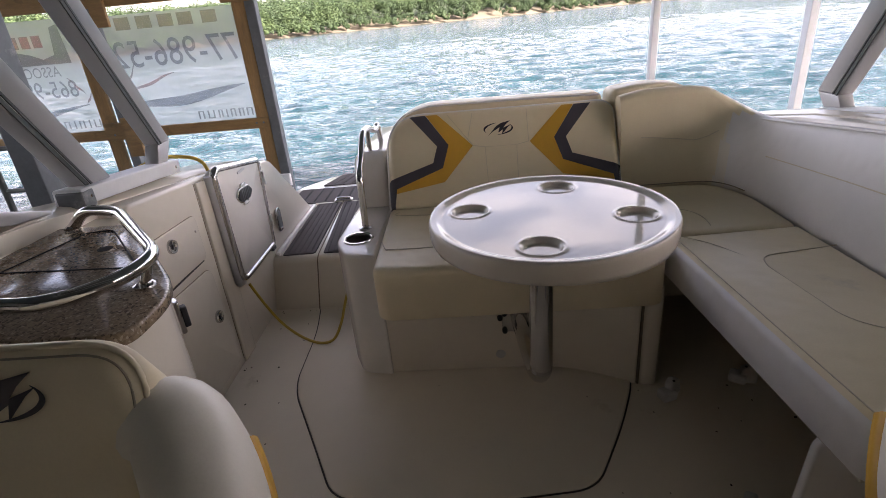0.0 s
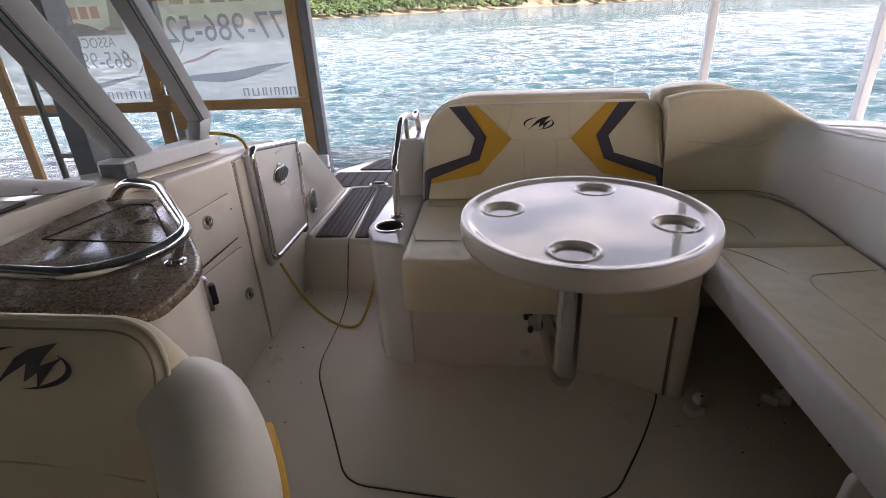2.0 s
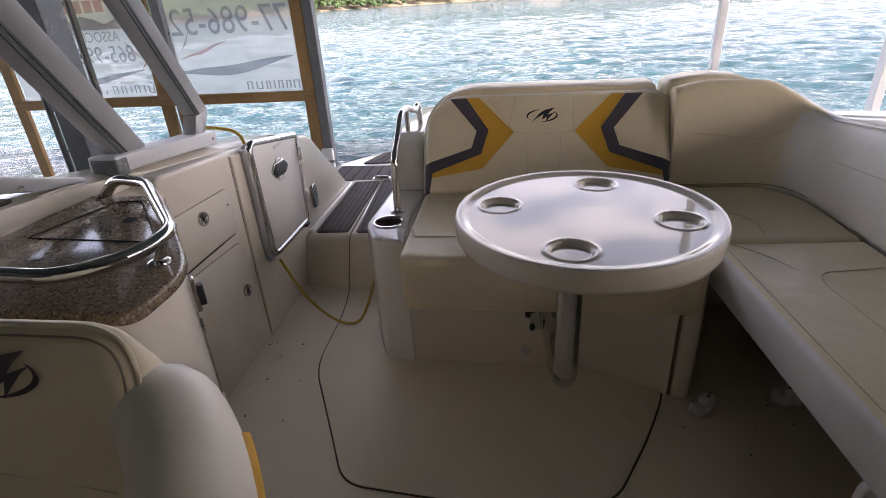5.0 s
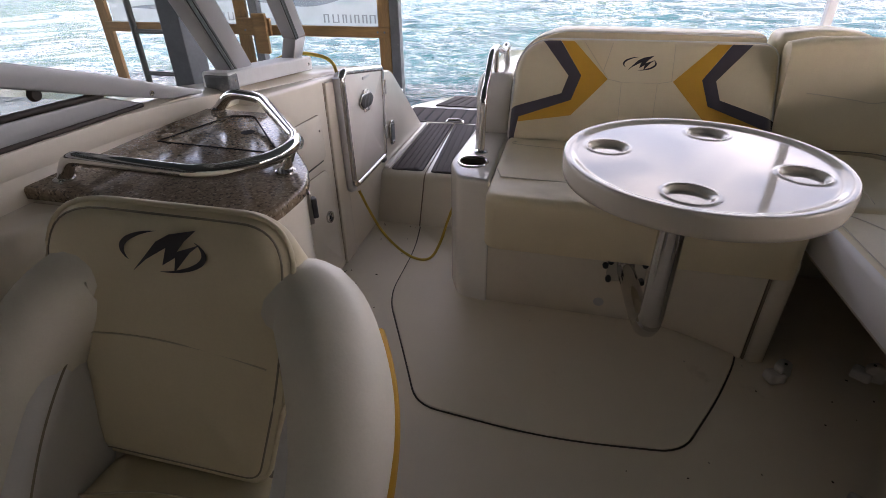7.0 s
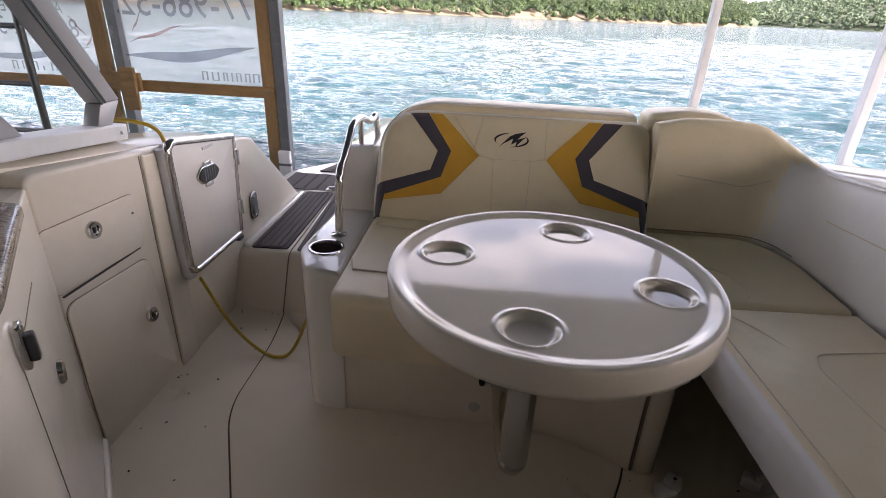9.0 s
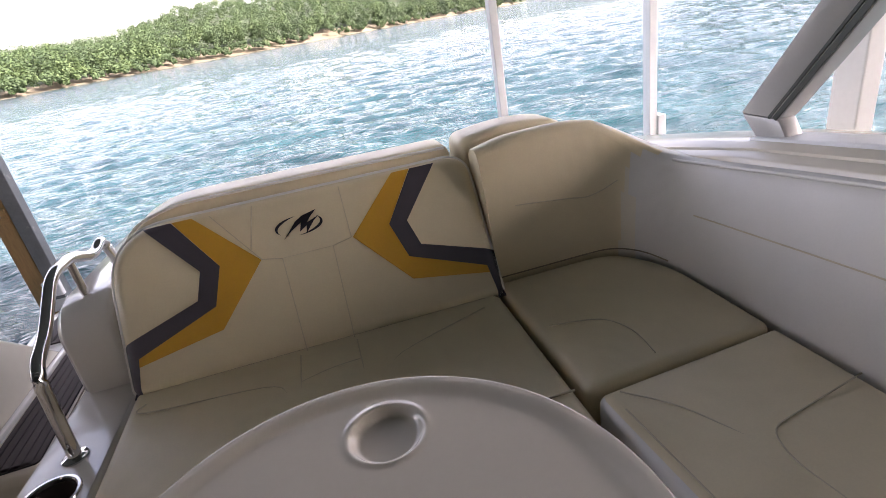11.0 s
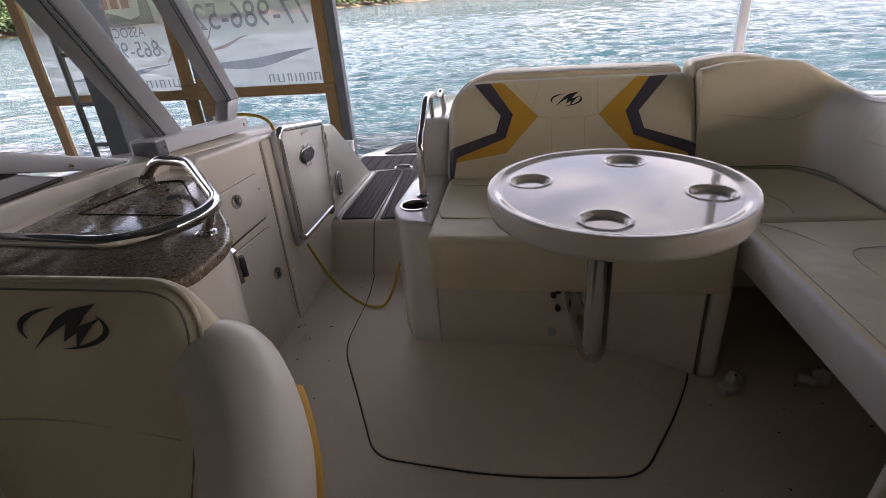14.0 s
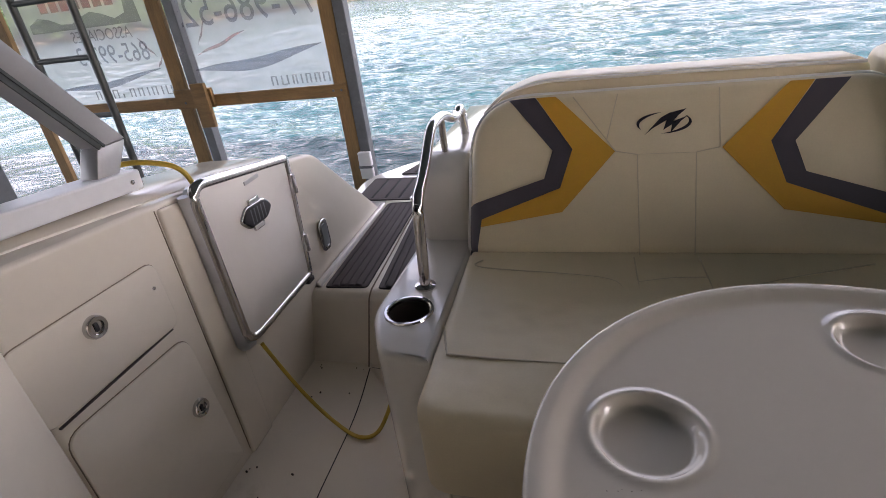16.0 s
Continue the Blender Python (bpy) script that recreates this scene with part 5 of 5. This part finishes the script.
for x in (-1.375, -2.645):
    part("steel_post", box((x - 0.04, FY - 0.03, WATER_Z - 0.6), (x + 0.04, FY + 0.05, 2.75), 0.006), GREY_STEEL, frame_thing, "blue-grey steel post")
for lo, hi in (((-2.80, FY - 0.075, 0.50), (-2.48, FY - 0.043, 0.64)), ((-2.62, FY - 0.11, 0.36), (-2.50, FY - 0.076, 0.68)), ((-2.86, FY - 0.075, 1.34), (-2.70, FY - 0.043, 1.62)), ((-2.60, FY - 0.075, 1.36), (-2.48, FY - 0.043, 1.64)), ((-1.58, FY - 0.075, 1.45), (-1.30, FY - 0.043, 1.60))):
    part("cleat_block", box(lo, hi, 0.004), WOOD_FLAT, frame_thing, "short pine cleat block")
for x in (-1.52, -1.46, -2.72, -2.56):
    part("bolt", lathe([(0.0, 0.006), (0.008, 0.004), (0.009, 0)], (0, 0, 0), 10, plane_map((x, FY - 0.0755 if x < -2 else FY - 0.0425, 0.545), (1, 0, 0), (0, 0, 1))), GREY_STEEL, frame_thing)


def sheet(x0, x1, z0, z1, label):
    """A slightly slack banner tied to the frame."""
    nx, nz, bm = 40, 26, bmesh.new()
    rows = [[bm.verts.new((x0 + (x1 - x0) * i / nx, FY + 0.026 + 0.012 * math.sin(3.1 * i / nx * math.pi) * math.sin(math.pi * j / nz) + 0.006 * math.sin(9 * j / nz + 4 * i / nx), z0 + (z1 - z0) * j / nz)) for i in range(nx + 1)] for j in range(nz + 1)]
    for a, b in zip(rows, rows[1:]):
        for i in range(nx):
            bm.faces.new((a[i], a[i + 1], b[i + 1], b[i]))
    b_thing = thing("banner", label, "banner", (x0, FY + 0.026, z0), "banners on the frame")
    part("cloth", smooth(bm), BANNER, b_thing)
    return b_thing


def lettering(text, x, z, size, mat, parent, name="lettering"):
    """Print that reads from the lake; seen from the boat it is mirrored. x is the end on the reader's left."""
    curve = bpy.data.curves.new(name, "FONT")
    curve.body, curve.size, curve.resolution_u = text, size, 3
    tmp = new("tmp_text", curve)
    bpy.context.view_layer.update()
    mesh = bpy.data.meshes.new_from_object(tmp)
    bpy.data.objects.remove(tmp)
    bm = bmesh.new()
    bm.from_mesh(mesh)
    for v in bm.verts:
        v.co = Vector((x - v.co.x * 0.86, FY + 0.006, z + v.co.y))
    return part(name, bm, mat, parent, "printed characters")


def printed(figs, mat, parent, name, label):
    for pts in figs:
        bm = bmesh.new()
        bm.faces.new([bm.verts.new((x, FY + 0.007, z)) for x, z in pts])
        part(name, bm, mat, parent, label)


def strokes(letters, z, stem=0.013):
    """Unreadable lettering: each letter as two thin stems joined by a bar, from (x, width, height)."""
    figs = []
    for x, w, h in letters:
        if w < 0.03:
            figs.append([(x, z), (x - stem, z), (x - stem, z + h), (x, z + h)])
            continue
        for a in (x, x - w + stem):
            figs.append([(a, z), (a - stem, z), (a - stem, z + min(h, 0.065)), (a, z + min(h, 0.065))])
        lift = 0.058 if h < 0.09 else 0.0
        figs.append([(x - stem, z + lift), (x - w + stem, z + lift), (x - w + stem, z + lift + 0.007), (x - stem, z + lift + 0.007)])
    return figs


def swoosh(x0, z0, x1, z1, rise, thick, n=16):
    up, dn = [], []
    for i in range(n + 1):
        f = i / n
        z = z0 + (z1 - z0) * f + rise * math.sin(math.pi * f) + 0.006 * math.sin(3 * math.pi * f)
        up.append((x0 + (x1 - x0) * f, z + thick * math.sin(math.pi * f) * 0.5 + 0.002))
        dn.append((x0 + (x1 - x0) * f, z - thick * math.sin(math.pi * f) * 0.5 - 0.002))
    return up + dn[::-1]


right = sheet(-2.70, -1.50, 0.575, 1.44, "white mesh advertising banner with mirrored blue numerals")
lettering("77-986-525", -1.545, 1.05, 0.29, INK_BLUE, right)
printed([[(-1.56 - i * 0.175, 1.33), (-1.68 - i * 0.175, 1.33), (-1.68 - i * 0.175, 1.42), (-1.56 - i * 0.175, 1.42)] for i in (0.6, 1.7, 2.6, 3.6, 4.6)], INK_GOLD, right, "letter_bar", "unreadable gold lettering as a bar")
printed([swoosh(-2.62, 0.76, -1.56, 0.86, -0.035, 0.075)], INK_BLUE, right, "wave_stripe", "grey wave stripe")
printed([swoosh(-2.55, 0.86, -2.12, 0.99, 0.0, 0.02), swoosh(-2.52, 0.93, -2.42, 1.08, 0.0, 0.02)], INK_RED, right, "red_stroke", "red brush stroke")
printed(strokes([(-1.545, 0.055, 0.065), (-1.62, 0.045, 0.065), (-1.69, 0.045, 0.065), (-1.76, 0.02, 0.065), (-1.80, 0.04, 0.065), (-1.87, 0.06, 0.10), (-1.96, 0.05, 0.065)], 0.605), INK_GREY, right, "letter_stroke", "unreadable site lettering as plain strokes")
left = sheet(-4.17, -2.82, 0.575, 1.46, "white mesh advertising banner with a mirrored grey sign and numerals")
lettering("865-992-3", -2.95, 0.87, 0.19, INK_BLUE, left)
lettering("ASSOCIATES", -3.05, 1.035, 0.115, INK_GREY, left)
printed([[(-2.93, 1.13), (-3.95, 1.13), (-3.95, 1.19)] + [(-3.95 + 0.1 * i, 1.20 + 0.035 * math.sin(i * 1.3)) for i in range(1, 9)] + [(-3.05, 1.20), (-3.02, 1.40), (-2.95, 1.42)]], INK_GREY, left, "emblem_block", "grey curved sign block")
printed([[(x, 1.26), (x - 0.075, 1.26), (x - 0.075, 1.35), (x, 1.35)] for x in (-3.12, -3.22, -3.32, -3.42, -3.52, -3.62, -3.72)], INK_RED, left, "letter_bar", "unreadable red lettering as a bar")
printed([swoosh(-3.95, 0.70, -2.90, 0.80, -0.03, 0.045)], INK_BLUE, left, "wave_stripe", "grey wave stripe")
printed([swoosh(-3.02, 1.02, -2.90, 0.88, 0.0, 0.02), swoosh(-2.92, 0.80, -2.84, 0.90, 0, 0.02)], INK_RED, left, "red_stroke", "red brush stroke")
printed(strokes([(-2.86, 0.06, 0.10), (-2.95, 0.02, 0.065), (-3.0, 0.05, 0.065), (-3.08, 0.02, 0.065), (-3.13, 0.05, 0.065), (-3.21, 0.05, 0.065), (-3.32, 0.02, 0.03), (-3.37, 0.055, 0.065), (-3.46, 0.045, 0.065), (-3.54, 0.05, 0.065)], 0.61), INK_GREY, left, "letter_stroke", "unreadable site lettering as plain strokes")

ladder = thing("dock_ladder", "dark metal swim ladder on the dock", "ladder", (-3.35, 4.08, 0))
for x in (-3.64, -3.14):
    part("rail", tube([(x, 4.08, WATER_Z - 0.2), (x, 4.08, 1.36)], 0.027, 10), DARK_STEEL, ladder)
for z in (-0.1, 0.2, 0.55, 0.95, 1.33):
    part("rung", tube([(-3.64, 4.08, z), (-3.14, 4.08, z)], 0.019, 8), DARK_STEEL, ladder)

roof_bm = box((-7.5, -3.6, 2.75), (6.8, 4.75, 2.83), 0.01)
solid("ceiling", roof_bm, ROOF, "plain dark dock roof over the boat", "roof", "structure")
# unseen wall, added so less light reaches the fronts of the seats
solid("wall_dock", box((-7.5, -3.6, WATER_Z - 0.5), (6.8, -3.5, 2.75), 0.01), ROOF, "unseen plain wall added behind the boat to block light", "wall", "structure")

# two more unseen walls, added to cut side light at the bow
solid("wall_dock_starboard", box((2.5, -3.5, WATER_Z - 0.5), (2.6, 0.25, 2.75), 0.01), ROOF, "unseen plain wall added beside the bow to block light", "wall", "structure")
solid("wall_dock_port", box((-2.4, -3.5, WATER_Z - 0.5), (-2.3, 0.25, 2.75), 0.01), ROOF, "unseen plain wall added beside the bow to block light", "wall", "structure")

# ---- lake, shores and far woods ----
def lake():
    rng = np.random.default_rng(3)
    radii = np.concatenate([np.linspace(0.2, 1.2, 3), 1.35 * (90 / 1.35) ** np.linspace(0, 1, 680), 90 * (3500 / 90) ** np.linspace(0.01, 1, 110)])
    fine, coarse = np.radians(np.arange(-48, 66, 0.3)), np.radians(np.arange(66, 312, 4.0))
    ang = np.concatenate([fine, coarse])
    R, A = np.meshgrid(radii, ang, indexing="ij")
    X, Y = 0.1 + R * np.sin(A), 0.8 + R * np.cos(A)
    step = np.where(R < 90, R * 0.0063, R * 0.034)
    Z = np.zeros_like(X)
    for i in range(64):
        lam = 0.11 * (1.5 / 0.11) ** rng.random()
        th = radians(rng.normal(195, 26))
        amp = 0.0068 * lam ** 0.97
        ph = rng.random() * math.tau
        k = math.tau / lam
        fade = np.clip((lam / np.maximum(step, 1e-6) - 2.2) / 2.5, 0, 1)
        arg = k * (X * math.sin(th) + Y * math.cos(th)) + ph
        Z += fade * amp * (1 - np.abs(np.sin(arg / 2)) * 1.6 + 0.4)
    Z += WATER_Z - Z.mean()
    n, m = X.shape
    co = np.stack([X, Y, Z], -1).reshape(-1, 3)
    idx = np.arange(n * m).reshape(n, m)
    nxt = np.roll(idx, -1, axis=1)
    quads = np.stack([idx[:-1], idx[1:], nxt[1:], nxt[:-1]], -1).reshape(-1, 4)
    mesh = bpy.data.meshes.new("water")
    mesh.vertices.add(len(co)), mesh.vertices.foreach_set("co", co.ravel())
    mesh.loops.add(quads.size), mesh.loops.foreach_set("vertex_index", quads[:, ::-1].ravel().astype(np.int32))
    mesh.polygons.add(len(quads)), mesh.polygons.foreach_set("loop_start", np.arange(0, quads.size, 4, dtype=np.int32))
    mesh.polygons.foreach_set("use_smooth", np.ones(len(quads), dtype=bool))
    mesh.update(calc_edges=True), mesh.validate()
    mesh.materials.append(WATER)
    return tagged(new("water", mesh), "rippled teal lake water reaching the horizon", "water", kind="structure")


def raw_mesh(name, co, faces, mat):
    mesh = bpy.data.meshes.new(name)
    mesh.vertices.add(len(co)), mesh.vertices.foreach_set("co", np.ascontiguousarray(co, dtype=np.float32).ravel())
    k = faces.shape[1]
    mesh.loops.add(faces.size), mesh.loops.foreach_set("vertex_index", faces.ravel().astype(np.int32))
    mesh.polygons.add(len(faces)), mesh.polygons.foreach_set("loop_start", np.arange(0, faces.size, k, dtype=np.int32))
    mesh.update(calc_edges=True), mesh.validate()
    mesh.materials.append(mat)
    return new(name, mesh)


def ridge_height(az, table):
    xs, ys = zip(*table)
    return np.interp(az, xs, ys)


def bank(name, table, d0, d1, az0, az1, label, shore):
    """A wooded bank: ground rising from the shore at d0(az) to its crest at d1, az in degrees."""
    az = np.arange(az0, az1, 0.5)
    fr = np.linspace(0, 1, 14)
    A, F = np.meshgrid(az, fr, indexing="ij")
    D = d0(A) + (d1 - d0(A)) * F
    H = WATER_Z - 0.3 + 0.4 * np.minimum(1, F * 12) + (np.tan(np.radians(ridge_height(A, table))) * d1) * F ** 0.8 + 0.5 * np.sin(A * 2.1 + F * 9)
    H[:, 0] = WATER_Z - 0.6
    co = np.stack([D * np.sin(np.radians(A)), D * np.cos(np.radians(A)), H], -1)
    n, m = A.shape
    idx = np.arange(n * m).reshape(n, m)
    quads = np.stack([idx[:-1, :-1], idx[1:, :-1], idx[1:, 1:], idx[:-1, 1:]], -1).reshape(-1, 4)
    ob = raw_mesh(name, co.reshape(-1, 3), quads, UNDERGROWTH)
    ob.data.materials.append(shore)
    ob.data.polygons.foreach_set("material_index", np.tile(np.arange(m - 1) < 1, n - 1).astype(np.int32))
    tagged(ob, label, "shore", kind="structure")
    return lambda a, f: (np.interp(f, [0, 1], [0, 1]), WATER_Z - 0.3 + 0.4 * np.minimum(1, f * 12) + (np.tan(np.radians(ridge_height(a, table))) * d1) * f ** 0.8)


def woods(name, table, d0, d1, az0, az1, count, size, leaf, per, mat, label, ground, seed, front=0.35):
    """Many broadleaf crowns, each a cloud of small leaf clumps of uneven outline, in one mesh."""
    rng = np.random.default_rng(seed)
    az = rng.uniform(az0, az1, count)
    f = np.where(rng.random(count) < front, rng.uniform(0.0, 0.07, count), rng.uniform(0.05, 1.0, count))
    dist = d0(az) + (d1 - d0(az)) * f
    hgt = size * rng.uniform(0.5, 1.3, count) * np.where(f < 0.03, 0.5, 1.0)
    base = ground(az, f)[1]
    cx, cy = dist * np.sin(np.radians(az)), dist * np.cos(np.radians(az))
    blobs = 11
    bo = rng.normal(0, 1, (count, blobs, 3))
    bo /= np.linalg.norm(bo, axis=2, keepdims=True)
    bo *= np.array([0.30, 0.30, 0.30]) * hgt[:, None, None] * rng.uniform(0.35, 1.0, (count, blobs, 1))
    bo[:, :, 2] += hgt[:, None] * 0.60
    br = hgt[:, None] * rng.uniform(0.09, 0.21, (count, blobs))
    which = rng.integers(0, blobs, (count, per))
    rows = np.arange(count)[:, None]
    nrm = rng.normal(0, 1, (count, per, 3))
    nrm[:, :, 2] = nrm[:, :, 2] * 0.8 + 0.25
    nrm /= np.linalg.norm(nrm, axis=2, keepdims=True)
    c = bo[rows, which] + nrm * br[rows, which][:, :, None] * rng.uniform(0.75, 1.08, (count, per, 1))
    c[:, :, 0] += cx[:, None]
    c[:, :, 1] += cy[:, None]
    c[:, :, 2] = np.maximum(c[:, :, 2], hgt[:, None] * 0.02) + base[:, None]
    c, nrm = c.reshape(-1, 3), nrm.reshape(-1, 3)
    tilt = nrm + rng.normal(0, 0.2, nrm.shape) + np.array([0, 0, 0.45])
    tilt /= np.linalg.norm(tilt, axis=1, keepdims=True)
    ref = np.where(np.abs(tilt[:, 2:3]) > 0.9, [[1.0, 0, 0]], [[0, 0, 1.0]])
    u = np.cross(tilt, ref)
    u /= np.linalg.norm(u, axis=1, keepdims=True)
    v = np.cross(tilt, u)
    s = leaf * rng.uniform(0.6, 1.4, (len(c), 1))
    bulge = tilt * s * 0.25
    co = np.stack([c + u * s, c + v * s * 0.8 + bulge, c - u * s * 0.9, c - v * s * rng.uniform(0.5, 1.0, (len(c), 1)) + bulge], 1).reshape(-1, 3)
    quads = np.arange(len(co)).reshape(-1, 4)
    ob = raw_mesh(name, co, quads, mat)
    return tagged(ob, label, "trees", kind="stuff")


lake()
left_d0 = lambda a: np.interp(a, [-60, -35, -20, 0, 15, 24], [120, 150, 195, 250, 310, 380])
left_table = [(-60, 3.0), (-36, 1.8), (-25, 1.9), (-21, 2.2), (-16, 2.0), (-12, 3.1), (-8.6, 3.8), (-4, 4.0), (-1.5, 3.8), (4.3, 4.1), (8, 3.4), (13, 2.3), (18, 1.7), (22.3, 1.3), (24.0, 0.0)]
gr = bank("ground_left_bank", left_table, left_d0, 430.0, -60, 24, "wooded lake bank with a pale earth shoreline", EARTH)
woods("far_woods", left_table, left_d0, 430.0, -58, 23, 3000, 9.5, 0.27, 230, LEAVES, "sunlit green broadleaf woods along the far bank", gr, 1)
far_d0 = lambda a: np.interp(a, [10, 60], [800.0, 760.0])
far_table = [(10, 0.5), (18, 1.0), (22, 1.2), (26, 2.0), (29.6, 2.2), (37, 2.9), (42, 3.2), (60, 3.2)]
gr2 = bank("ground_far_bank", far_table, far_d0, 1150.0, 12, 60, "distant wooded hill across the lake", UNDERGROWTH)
woods("distant_woods", far_table, far_d0, 1150.0, 14, 58, 3000, 11.0, 0.95, 80, LEAVES_FAR, "green woods on the distant hill, haze put into the leaf colour", gr2, 2, 0.15)
near_d0 = lambda a: np.interp(a, [36.5, 38, 44, 52, 70, 100], [172, 150, 130, 112, 100, 100])
near_table = [(36.5, 0.2), (38.5, 1.8), (44, 4.0), (60, 6.0), (100, 6.0)]
gr3 = bank("ground_near_bank", near_table, near_d0, 210.0, 36.6, 100, "wooded point close on the lake, shade put into the ground colour", UNDERGROWTH)
woods("near_woods", near_table, near_d0, 210.0, 37.2, 98, 700, 11.5, 0.42, 260, LEAVES_DARK, "broadleaf trees on the near point, shade put into the dark leaf colour", gr3, 3, 0.7)


def boathouse(az, dist, wide, label, pale):
    cx, cy = dist * math.sin(radians(az)), dist * math.cos(radians(az))
    t = Matrix.Translation((cx, cy, WATER_Z)) @ Matrix.Rotation(radians(-az + 8), 4, "Z")
    b = thing("boathouse", label, "boathouse", (cx, cy, WATER_Z), "boathouses on the lake")
    part("deck", turned(box((-wide / 2, -3, 0.1), (wide / 2, 3, 0.5), 0.03), t), WOOD_FLAT, b)
    part("roof", turned(slab([(-wide / 2 - 0.4, 0), (wide / 2 + 0.4, 0), (wide / 2 + 0.4, 7), (-wide / 2 - 0.4, 7)], 2.9, 3.15, 0.05), t @ Matrix.Translation((0, -3.5, 0)) @ Matrix.Rotation(radians(4), 4, "X")), pale, b)
    for i in range(5):
        x = -wide / 2 + 0.2 + (wide - 0.4) * i / 4
        for y in (-2.8, 2.8):
            part("post", turned(box((x - 0.08, y - 0.08, 0.3), (x + 0.08, y + 0.08, 3.1), 0.01), t), ALU_WHITE, b)
    return b


boathouse(51.4, 106, 10.5, "white roofed boathouse below the dark trees", ALU)
boathouse(34.6, 420, 22.0, "distant blue roofed boathouse on the water", GREY_STEEL)
